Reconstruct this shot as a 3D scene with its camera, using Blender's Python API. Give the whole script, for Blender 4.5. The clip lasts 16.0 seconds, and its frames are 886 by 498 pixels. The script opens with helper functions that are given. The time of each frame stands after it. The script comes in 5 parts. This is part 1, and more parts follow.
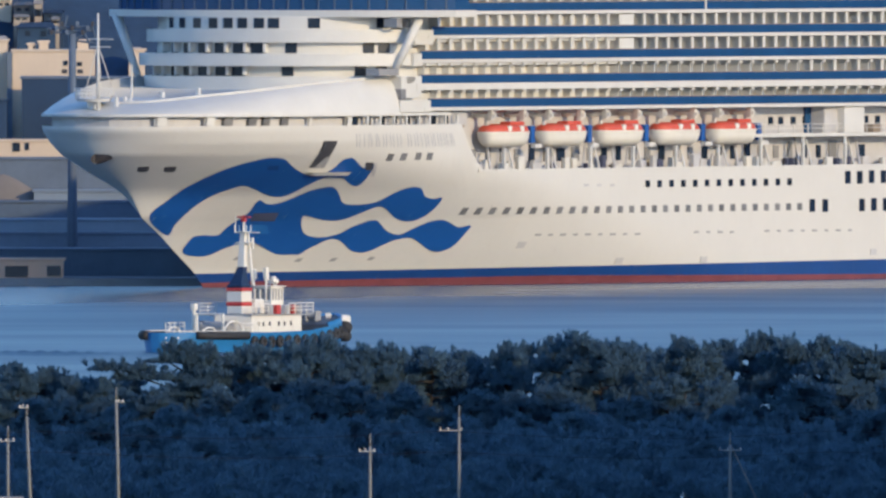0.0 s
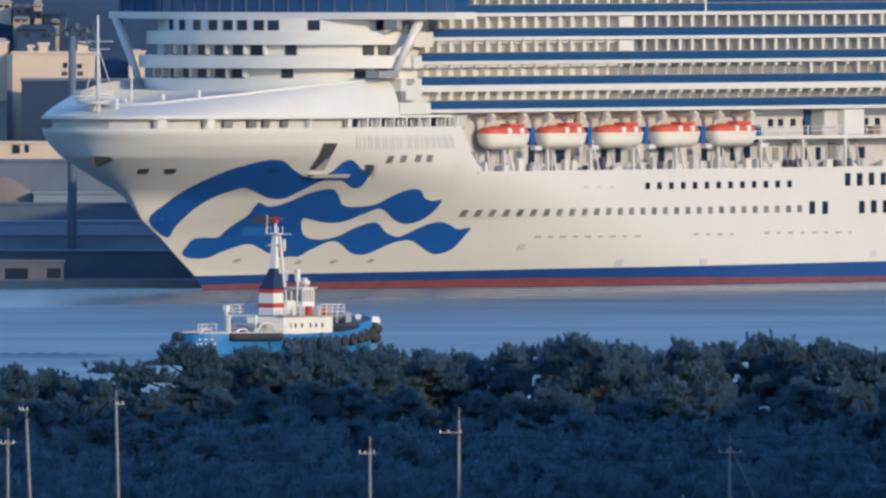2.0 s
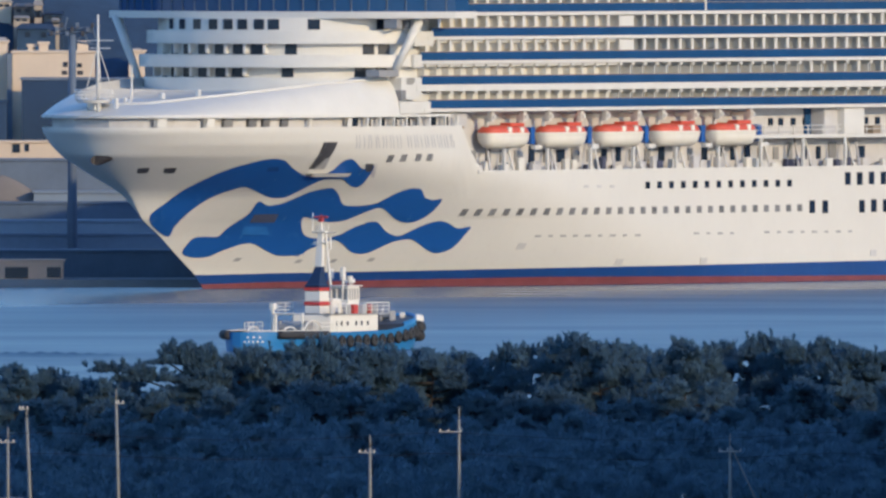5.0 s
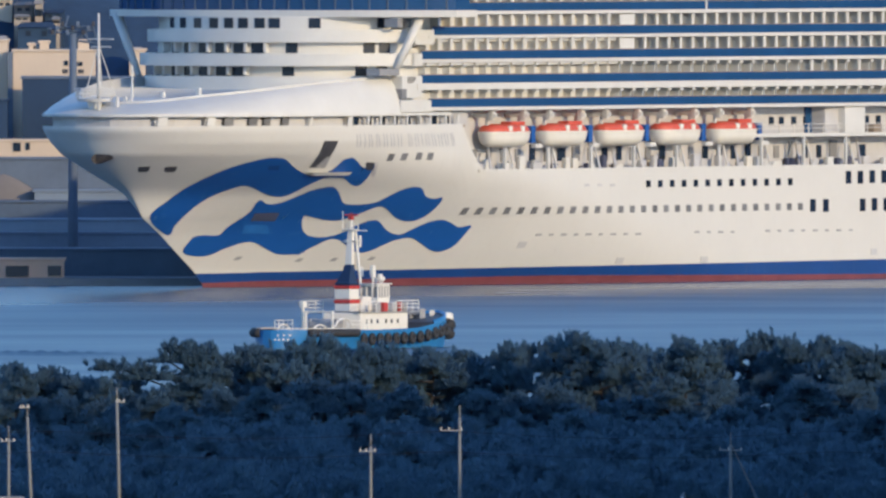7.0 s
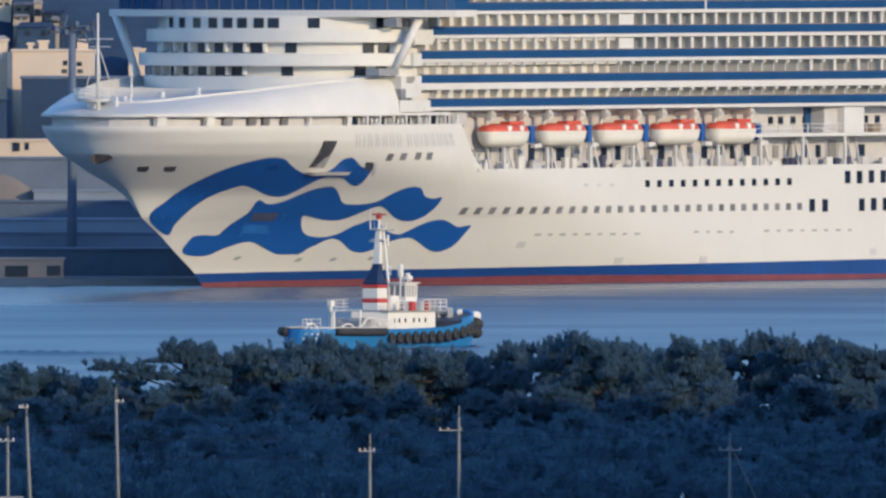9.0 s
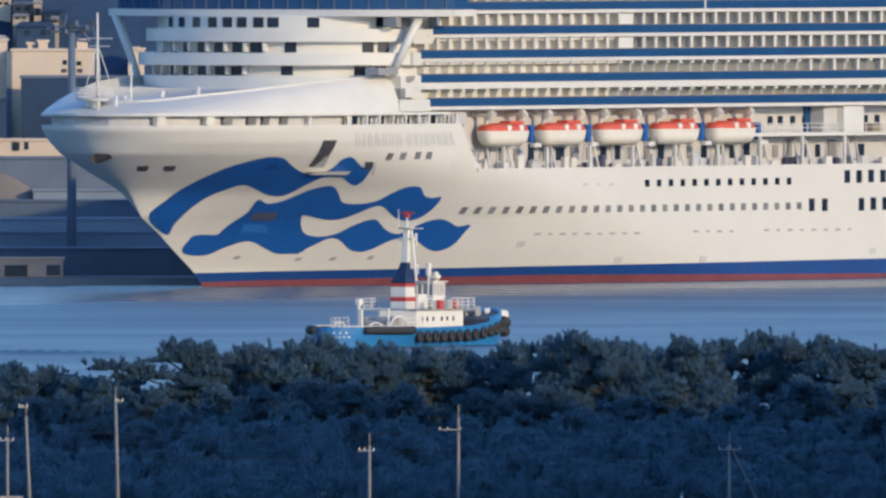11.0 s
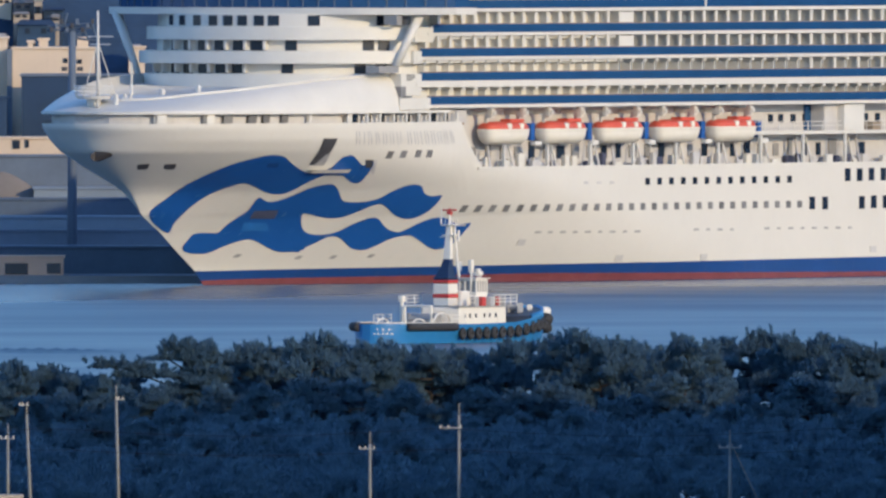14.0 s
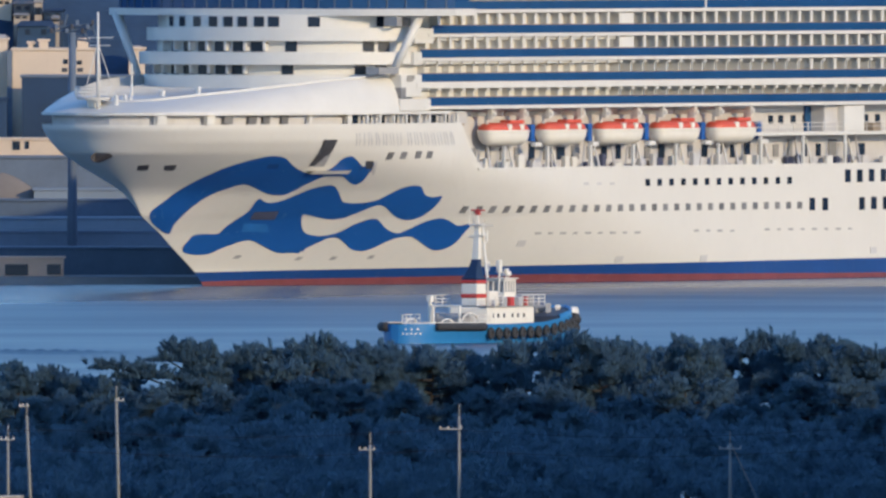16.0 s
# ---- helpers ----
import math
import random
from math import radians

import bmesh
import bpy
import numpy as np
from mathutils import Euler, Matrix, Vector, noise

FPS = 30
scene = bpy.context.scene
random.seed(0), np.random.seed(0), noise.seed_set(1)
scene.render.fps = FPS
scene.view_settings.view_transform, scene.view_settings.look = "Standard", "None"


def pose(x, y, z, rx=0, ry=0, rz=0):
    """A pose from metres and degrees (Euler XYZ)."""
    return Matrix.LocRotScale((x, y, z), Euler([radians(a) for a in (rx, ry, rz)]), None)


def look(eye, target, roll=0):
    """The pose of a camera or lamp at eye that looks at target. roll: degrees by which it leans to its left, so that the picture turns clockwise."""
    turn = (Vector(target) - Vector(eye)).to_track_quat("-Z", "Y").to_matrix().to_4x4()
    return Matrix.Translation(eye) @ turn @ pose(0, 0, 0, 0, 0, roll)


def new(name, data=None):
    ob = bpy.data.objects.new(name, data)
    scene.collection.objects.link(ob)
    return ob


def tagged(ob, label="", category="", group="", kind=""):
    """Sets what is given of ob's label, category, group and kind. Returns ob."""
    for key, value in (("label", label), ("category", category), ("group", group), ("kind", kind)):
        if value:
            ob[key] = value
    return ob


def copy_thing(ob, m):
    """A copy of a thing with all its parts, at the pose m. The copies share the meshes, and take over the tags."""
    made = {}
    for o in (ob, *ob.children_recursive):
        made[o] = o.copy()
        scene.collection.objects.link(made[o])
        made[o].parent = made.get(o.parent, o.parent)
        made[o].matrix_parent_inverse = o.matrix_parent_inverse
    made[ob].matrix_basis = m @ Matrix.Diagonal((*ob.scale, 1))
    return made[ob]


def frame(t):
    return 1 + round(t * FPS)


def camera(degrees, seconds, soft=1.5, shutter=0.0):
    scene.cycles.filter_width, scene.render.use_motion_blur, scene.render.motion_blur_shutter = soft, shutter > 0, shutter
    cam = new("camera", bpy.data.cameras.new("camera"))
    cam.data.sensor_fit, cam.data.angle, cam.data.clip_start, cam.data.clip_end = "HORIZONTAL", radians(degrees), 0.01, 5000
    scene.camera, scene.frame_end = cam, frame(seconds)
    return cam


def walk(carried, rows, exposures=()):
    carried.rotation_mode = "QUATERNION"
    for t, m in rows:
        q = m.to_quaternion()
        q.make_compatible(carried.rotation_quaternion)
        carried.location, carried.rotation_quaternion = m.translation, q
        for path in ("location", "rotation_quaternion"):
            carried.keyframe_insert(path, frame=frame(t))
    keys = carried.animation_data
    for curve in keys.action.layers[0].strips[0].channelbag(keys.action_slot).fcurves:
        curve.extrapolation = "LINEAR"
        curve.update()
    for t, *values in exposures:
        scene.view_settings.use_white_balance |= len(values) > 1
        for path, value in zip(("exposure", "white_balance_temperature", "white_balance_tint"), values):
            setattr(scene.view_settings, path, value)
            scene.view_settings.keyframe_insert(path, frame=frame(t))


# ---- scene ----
cam = camera(1.3134, 16.0, soft=2.6)

# tripod shake of a very long lens: seconds, sideways and up, in steps of 15 microradians
SHAKE = [(0.0, 0.0, 0.0), (0.5, 0.1, -0.8), (1.0, 0.0, -1.7), (1.5, 0.3, 0.2), (2.0, -0.2, 3.8), (2.5, 0.1, 4.3), (3.0, 0.8, 4.8), (3.5, -0.3, 3.0), (4.0, -0.1, 3.6), (6.5, 0.0, -0.2), (7.0, 1.1, -0.1), (7.5, -1.2, 1.3), (8.0, -1.5, 1.3), (8.5, -1.3, 0.1), (9.0, -0.3, -0.3), (11.5, -1.2, -1.5), (12.0, -1.3, -1.6), (12.5, -0.8, -1.4), (13.0, -1.2, -2.9), (13.5, 0.0, -3.8), (14.0, -0.2, -4.5), (14.5, -0.8, -1.7), (15.0, -1.4, -2.9), (15.5, -0.4, -0.3), (16.0, 0.0, -2.6)]
STEP = math.degrees(1 / 68400)
walk(cam, [(t, pose(0, -4500, 54.4, 89.3642 + dy * STEP, 0, dx * STEP)) for t, dx, dy in SHAKE],
     exposures=[(0.0, 0.86, 5620, 12), (16.0, 0.86, 5620, 12)])

# ---------------------------------------------------------------- light
SUN_EL, SUN_DIR = radians(15), Vector((0.67, -0.7424))
world = bpy.data.worlds.new("sky")
scene.world = world
world.use_nodes = True
wn = world.node_tree.nodes
sky = wn.new("ShaderNodeTexSky")
sky.sky_type, sky.sun_disc = "NISHITA", False
sky.sun_elevation = SUN_EL
sky.sun_rotation = math.atan2(SUN_DIR.x, SUN_DIR.y)
sky.air_density, sky.dust_density, sky.ozone_density = 1.0, 0.4, 3.4
world.node_tree.links.new(sky.outputs[0], wn["Background"].inputs[0])
wn["Background"].inputs[1].default_value = 0.122
sun_data = bpy.data.lights.new("sun", "SUN")
sun_data.energy, sun_data.angle, sun_data.color = 1.65, radians(0.6), (1.0, 0.71, 0.335)
sun = new("sun", sun_data)
sun.matrix_world = look((SUN_DIR.x * math.cos(SUN_EL) * 900, SUN_DIR.y * math.cos(SUN_EL) * 900, math.sin(SUN_EL) * 900), (0, 0, 0))


# ---------------------------------------------------------------- materials
def mat(name, col, rough=0.5, metal=0.0, vary=0.12, size=1.5, bump=0.0, grime=0.0, random_tone=0.0, spec=0.5, coat=0.0):
    """Painted or natural surface: tone varies at two scales, stains, fine relief."""
    m = bpy.data.materials.new(name)
    m.use_nodes = True
    t = m.node_tree
    n, l = t.nodes, t.links
    b = n["Principled BSDF"]
    geo = n.new("ShaderNodeTexCoord")
    big = n.new("ShaderNodeTexNoise")
    big.inputs["Scale"].default_value, big.inputs["Detail"].default_value = 1 / size, 5
    fine = n.new("ShaderNodeTexNoise")
    fine.inputs["Scale"].default_value, fine.inputs["Detail"].default_value = 9 / size, 3
    for k in (big, fine):
        l.new(geo.outputs["Object"], k.inputs["Vector"])
    add = n.new("ShaderNodeMath")
    add.operation = "MULTIPLY_ADD"
    add.inputs[1].default_value = 0.35
    l.new(fine.outputs["Fac"], add.inputs[0])
    l.new(big.outputs["Fac"], add.inputs[2])
    ramp = n.new("ShaderNodeMapRange")
    ramp.inputs["From Min"].default_value, ramp.inputs["From Max"].default_value = 0.35, 1.0
    ramp.inputs["To Min"].default_value, ramp.inputs["To Max"].default_value = 1 - vary, 1 + vary
    l.new(add.outputs[0], ramp.inputs["Value"])
    tone = ramp.outputs[0]
    if random_tone:
        info = n.new("ShaderNodeObjectInfo")
        isl = n.new("ShaderNodeNewGeometry")
        s = n.new("ShaderNodeMath")
        s.operation = "ADD"
        l.new(info.outputs["Random"], s.inputs[0])
        l.new(isl.outputs["Random Per Island"], s.inputs[1])
        r2 = n.new("ShaderNodeMapRange")
        r2.inputs["From Max"].default_value = 2.0
        r2.inputs["To Min"].default_value, r2.inputs["To Max"].default_value = 1 - random_tone, 1 + random_tone
        l.new(s.outputs[0], r2.inputs["Value"])
        mm = n.new("ShaderNodeMath")
        mm.operation = "MULTIPLY"
        l.new(tone, mm.inputs[0])
        l.new(r2.outputs[0], mm.inputs[1])
        tone = mm.outputs[0]
    mix = n.new("ShaderNodeVectorMath")
    mix.operation = "SCALE"
    mix.inputs[0].default_value = col
    l.new(tone, mix.inputs["Scale"])
    out = mix.outputs[0]
    if grime:
        map_ = n.new("ShaderNodeMapping")
        map_.inputs["Scale"].default_value = (1.1, 1.1, 0.12)
        l.new(geo.outputs["Object"], map_.inputs["Vector"])
        st = n.new("ShaderNodeTexNoise")
        st.inputs["Scale"].default_value, st.inputs["Detail"].default_value = 1.6, 6
        l.new(map_.outputs[0], st.inputs["Vector"])
        rr = n.new("ShaderNodeMapRange")
        rr.inputs["From Min"].default_value, rr.inputs["From Max"].default_value = 0.58, 0.85
        rr.inputs["To Max"].default_value = grime
        l.new(st.outputs["Fac"], rr.inputs["Value"])
        mc = n.new("ShaderNodeMix")
        mc.data_type = "RGBA"
        l.new(rr.outputs[0], mc.inputs["Factor"])
        l.new(out, mc.inputs["A"])
        mc.inputs["B"].default_value = (0.32, 0.24, 0.17, 1)
        out = mc.outputs["Result"]
    l.new(out, b.inputs["Base Color"])
    b.inputs["Roughness"].default_value, b.inputs["Metallic"].default_value = rough, metal
    b.inputs["Specular IOR Level"].default_value = spec
    b.inputs["Coat Weight"].default_value = coat
    if bump:
        bp = n.new("ShaderNodeBump")
        bp.inputs["Strength"].default_value, bp.inputs["Distance"].default_value = 0.6, bump
        l.new(add.outputs[0], bp.inputs["Height"])
        l.new(bp.outputs[0], b.inputs["Normal"])
    return m


HULL_WHITE = mat("hull_paint", (0.655, 0.635, 0.595), 0.42, vary=0.035, size=7, bump=0.03, grime=0.10)
DECK_WHITE = mat("white_paint", (0.66, 0.645, 0.61), 0.45, vary=0.05, size=3, grime=0.06)
LIVERY_BLUE = mat("livery_blue_paint", (0.016, 0.092, 0.35), 0.4, vary=0.08, size=6)
NAVY = mat("navy_paint", (0.012, 0.055, 0.22), 0.45, vary=0.12, size=4, grime=0.1)
BOOT_RED = mat("antifouling_red", (0.17, 0.045, 0.055), 0.6, vary=0.2, size=3, grime=0.25)
GLASS_BLUE = mat("tinted_blue_glass", (0.018, 0.070, 0.19), 0.12, vary=0.15, size=5, spec=0.35)
GLASS_DARK = mat("dark_window_glass", (0.012, 0.022, 0.045), 0.15, vary=0.2, size=2, spec=0.4, random_tone=0.5)
GLASS_GREY = mat("grey_window_glass", (0.21, 0.21, 0.22), 0.25, vary=0.2, size=2, random_tone=0.45)
# grey-blue tone puts the balconies' inner shade into the door glass
DOOR_GREY = mat("shade_grey_door_glass", (0.25, 0.28, 0.34), 0.25, vary=0.2, size=2, random_tone=0.4)
# greyer than white_paint: the shade of the recessed walls is put into it
RECESS = mat("shade_grey_paint", (0.53, 0.52, 0.525), 0.6, vary=0.1, size=2)
STEEL_DARK = mat("dark_steel", (0.06, 0.06, 0.07), 0.55, vary=0.25, size=1)
STEEL_GREY = mat("grey_steel", (0.34, 0.34, 0.35), 0.5, vary=0.2, size=1)
TEAK = mat("deck_planking", (0.30, 0.24, 0.18), 0.7, vary=0.15, size=2)
BOAT_ORANGE = mat("lifeboat_orange", (0.60, 0.10, 0.06), 0.45, vary=0.07, size=2)
BOAT_WHITE = mat("lifeboat_white", (0.78, 0.75, 0.68), 0.4, vary=0.06, size=2)
LETTER = mat("letter_grey", (0.36, 0.37, 0.41), 0.5)
ANCHOR_DARK = mat("dark_anchor_steel", (0.055, 0.05, 0.055), 0.8, vary=0.3, size=0.7)
TUG_BLUE = mat("tug_blue_paint", (0.028, 0.175, 0.43), 0.4, vary=0.12, size=2, bump=0.02, grime=0.12)
FLAP_BLUE = mat("faded_blue_paint", (0.03, 0.15, 0.46), 0.5, vary=0.15)
# the dim inside of an open door, put into the colour
DOOR_SHADE = mat("open_door_shade", (0.06, 0.07, 0.13), 0.7, vary=0.3, size=0.8)
TUG_WHITE = mat("tug_white_paint", (0.74, 0.71, 0.65), 0.45, vary=0.05, size=1.5, grime=0.12)
TUG_RED = mat("tug_red_band", (0.48, 0.05, 0.045), 0.5, vary=0.1)
TUG_NAVY = mat("tug_dark_funnel_blue", (0.012, 0.03, 0.085), 0.5, vary=0.15)
RUBBER = mat("black_rubber", (0.028, 0.030, 0.036), 0.75, vary=0.3, size=0.6, bump=0.03)
CONCRETE = mat("pole_concrete", (0.24, 0.24, 0.24), 0.85, vary=0.15, size=0.8, bump=0.01)
INSULATOR = mat("white_porcelain", (0.5, 0.5, 0.5), 0.25)
WIRE = mat("black_cable", (0.03, 0.03, 0.035), 0.6)
# distance haze is mixed into the needle green, hence the blue
NEEDLES = mat("hazy_pine_needles", (0.112, 0.196, 0.276), 0.6, vary=0.25, size=2.2, random_tone=0.15, spec=0.3)
BARK = mat("pine_bark", (0.05, 0.045, 0.043), 0.9, vary=0.35, size=0.5, bump=0.03)
GROUND = mat("coastal_ground", (0.075, 0.080, 0.045), 0.95, vary=0.4, size=14, bump=0.2)
# blue of the distant haze is put into the woodland colour
HILL = mat("hazy_wooded_hill", (0.032, 0.066, 0.125), 0.95, vary=0.45, size=18, bump=1.0)
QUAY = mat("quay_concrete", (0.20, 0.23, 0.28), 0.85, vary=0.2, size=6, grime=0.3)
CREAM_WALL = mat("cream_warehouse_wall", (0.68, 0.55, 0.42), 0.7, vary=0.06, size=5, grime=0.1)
# haze and shade of the far shore are put into these four shed colours
SHED_BLUE = mat("haze_blue_cladding", (0.09, 0.13, 0.20), 0.7, vary=0.2, size=6)
SHED_NAVY = mat("haze_navy_cladding", (0.02, 0.048, 0.105), 0.8, vary=0.2, size=6)
SHED_MID = mat("haze_grey_blue_sheet", (0.13, 0.168, 0.23), 0.7, vary=0.2, size=7)
SHED_PALE = mat("haze_pale_blue_sheet", (0.21, 0.265, 0.34), 0.7, vary=0.12, size=5)
TAN_ROOF = mat("tan_dome_sheet", (0.20, 0.18, 0.17), 0.7, vary=0.12, size=4)
SALMON_WALL = mat("salmon_office_wall", (0.62, 0.43, 0.33), 0.75, vary=0.1, size=3, grime=0.2)
ROOF_TAN = mat("tan_rooftop", (0.40, 0.34, 0.28), 0.8, vary=0.15, size=1)


def let_light_through(m, share):
    """Thin needles pass part of the light on."""
    n, l = m.node_tree.nodes, m.node_tree.links
    b, out = n["Principled BSDF"], n["Material Output"]
    tr = n.new("ShaderNodeBsdfTranslucent")
    mix = n.new("ShaderNodeMixShader")
    mix.inputs[0].default_value = share
    l.new(b.inputs["Base Color"].links[0].from_socket, tr.inputs["Color"])
    l.new(b.outputs[0], mix.inputs[1])
    l.new(tr.outputs[0], mix.inputs[2])
    l.new(mix.outputs[0], out.inputs["Surface"])


let_light_through(NEEDLES, 0.5)


def water_material():
    m = bpy.data.materials.new("harbour_water")
    m.use_nodes = True
    n, l = m.node_tree.nodes, m.node_tree.links
    b = n["Principled BSDF"]
    b.inputs["Base Color"].default_value = (0.03, 0.075, 0.14, 1)
    b.inputs["Roughness"].default_value = 0.12
    b.inputs["IOR"].default_value = 1.33
    tc = n.new("ShaderNodeTexCoord")
    mp = n.new("ShaderNodeMapping")
    mp.inputs["Scale"].default_value = (1, 1.6, 1)
    l.new(tc.outputs["Object"], mp.inputs["Vector"])
    hs = []
    for scale, detail in ((0.035, 2), (0.55, 4)):
        k = n.new("ShaderNodeTexNoise")
        k.inputs["Scale"].default_value, k.inputs["Detail"].default_value = scale, detail
        l.new(mp.outputs[0], k.inputs["Vector"])
        hs.append(k)
    add = n.new("ShaderNodeMath")
    add.operation = "MULTIPLY_ADD"
    add.inputs[1].default_value = 0.35
    l.new(hs[0].outputs["Fac"], add.inputs[0])
    l.new(hs[1].outputs["Fac"], add.inputs[2])
    bp = n.new("ShaderNodeBump")
    bp.inputs["Strength"].default_value, bp.inputs["Distance"].default_value = 0.4, 0.09
    l.new(add.outputs[0], bp.inputs["Height"])
    l.new(bp.outputs[0], b.inputs["Normal"])
    # calm and ruffled lanes
    lane = n.new("ShaderNodeTexNoise")
    lane.inputs["Scale"].default_value, lane.inputs["Detail"].default_value = 0.012, 3
    l.new(mp.outputs[0], lane.inputs["Vector"])
    mr = n.new("ShaderNodeMapRange")
    mr.inputs["From Min"].default_value, mr.inputs["From Max"].default_value = 0.35, 0.65
    mr.inputs["To Min"].default_value, mr.inputs["To Max"].default_value = 0.33, 0.41
    l.new(lane.outputs["Fac"], mr.inputs["Value"])
    # sheltered water along the side of the ship
    off = n.new("ShaderNodeVectorMath")
    off.operation = "DOT_PRODUCT"
    off.inputs[1].default_value = (0.835, -0.55, 0)
    l.new(tc.outputs["Object"], off.inputs[0])
    wob = n.new("ShaderNodeMath")
    wob.operation = "MULTIPLY_ADD"
    wob.inputs[1].default_value = 45.0
    l.new(lane.outputs["Fac"], wob.inputs[0])
    l.new(off.outputs["Value"], wob.inputs[2])
    lee = n.new("ShaderNodeMapRange")
    lee.interpolation_type = "SMOOTHSTEP"
    lee.inputs["From Min"].default_value, lee.inputs["From Max"].default_value = 46.0, 100.0
    lee.inputs["To Min"].default_value, lee.inputs["To Max"].default_value = 0.66, 1.0
    l.new(wob.outputs[0], lee.inputs["Value"])
    calm = n.new("ShaderNodeMath")
    calm.operation = "MULTIPLY"
    l.new(mr.outputs[0], calm.inputs[0])
    l.new(lee.outputs[0], calm.inputs[1])
    l.new(calm.outputs[0], b.inputs["Roughness"])
    weak = n.new("ShaderNodeMath")
    weak.operation = "MULTIPLY"
    weak.inputs[1].default_value = 0.3
    l.new(lee.outputs[0], weak.inputs[0])
    l.new(weak.outputs[0], bp.inputs["Strength"])
    return m


WATER = water_material()


# ---------------------------------------------------------------- mesh tools
def to_mesh(name, bm, material, smooth=False):
    bmesh.ops.recalc_face_normals(bm, faces=bm.faces)
    me = bpy.data.meshes.new(name)
    bm.to_mesh(me)
    bm.free()
    for mt in material if isinstance(material, (list, tuple)) else [material]:
        me.materials.append(mt)
    if smooth:
        me.polygons.foreach_set("use_smooth", [True] * len(me.polygons))
    return me


def part(name, bm, material, parent=None, label="", smooth=False):
    ob = new(name, to_mesh(name, bm, material, smooth))
    ob.parent = parent
    return tagged(ob, label)


def shared(name, me, parent, m):
    """One more piece on a mesh that it shares with its like."""
    ob = new(name, me)
    ob.parent = parent
    ob.matrix_basis = m
    return ob


def thing(name, m, label, category, group="", kind=""):
    ob = new(name)
    ob.matrix_basis = m
    return tagged(ob, label, category, group, kind)


def box(bm, x0, x1, y0, y1, z0, z1, bevel=0.0):
    r = bmesh.ops.create_cube(bm, size=1, matrix=Matrix.Translation(((x0 + x1) / 2, (y0 + y1) / 2, (z0 + z1) / 2)) @ Matrix.Diagonal((x1 - x0, y1 - y0, z1 - z0, 1)))
    if bevel:
        es = list({e for v in r["verts"] for e in v.link_edges})
        bmesh.ops.bevel(bm, geom=es, offset=bevel, segments=2, affect="EDGES", profile=0.5)
    return bm


def tube(bm, a, b, r0, r1=None, sides=8):
    a, b = Vector(a), Vector(b)
    m = Matrix.Translation((a + b) / 2) @ (b - a).to_track_quat("Z", "Y").to_matrix().to_4x4()
    bmesh.ops.create_cone(bm, cap_ends=True, segments=sides, radius1=r0, radius2=r0 if r1 is None else r1, depth=(b - a).length, matrix=m)
    return bm


def ring(bm, centre, axis, radius, r, sides=14, tube_sides=6):
    """A torus: tyres, fenders."""
    q = Vector(axis).to_track_quat("Z", "Y")
    rows = []
    for i in range(sides):
        a = 2 * math.pi * i / sides
        row = []
        for j in range(tube_sides):
            c = 2 * math.pi * j / tube_sides
            p = Vector(((radius + r * math.cos(c)) * math.cos(a), (radius + r * math.cos(c)) * math.sin(a), r * math.sin(c)))
            row.append(bm.verts.new(Vector(centre) + q @ p))
        rows.append(row)
    for i in range(sides):
        for j in range(tube_sides):
            bm.faces.new((rows[i][j], rows[(i + 1) % sides][j], rows[(i + 1) % sides][(j + 1) % tube_sides], rows[i][(j + 1) % tube_sides]))
    return bm


def sweep(bm, pts, r, sides=7):
    """One bent bar of round section through the points."""
    pts = [Vector(p) for p in pts]
    rows = []
    for i, p in enumerate(pts):
        d = (pts[min(i + 1, len(pts) - 1)] - pts[max(i - 1, 0)]).normalized()
        q = d.to_track_quat("Z", "Y")
        rows.append([p + q @ Vector((r * math.cos(2 * math.pi * k / sides), r * math.sin(2 * math.pi * k / sides), 0)) for k in range(sides)])
    vs = [[bm.verts.new(p) for p in row] for row in rows]
    for a, b in zip(vs, vs[1:]):
        for k in range(sides):
            bm.faces.new((a[k], a[(k + 1) % sides], b[(k + 1) % sides], b[k]))
    bm.faces.new(vs[0][::-1])
    bm.faces.new(vs[-1])
    return bm


def sheet(bm, rows):
    """Quads through a grid of points."""
    vs = [[bm.verts.new(p) for p in r] for r in rows]
    for a, b in zip(vs, vs[1:]):
        for i in range(len(a) - 1):
            bm.faces.new((a[i], a[i + 1], b[i + 1], b[i]))
    return bm


def prism(bm, outline, z0, z1):
    """An upright slab over a plan outline."""
    lo = [bm.verts.new((x, y, z0)) for x, y in outline]
    hi = [bm.verts.new((x, y, z1)) for x, y in outline]
    n = len(lo)
    for i in range(n):
        bm.faces.new((lo[i], lo[(i + 1) % n], hi[(i + 1) % n], hi[i]))
    bm.faces.new(hi)
    bm.faces.new(lo[::-1])
    return bm


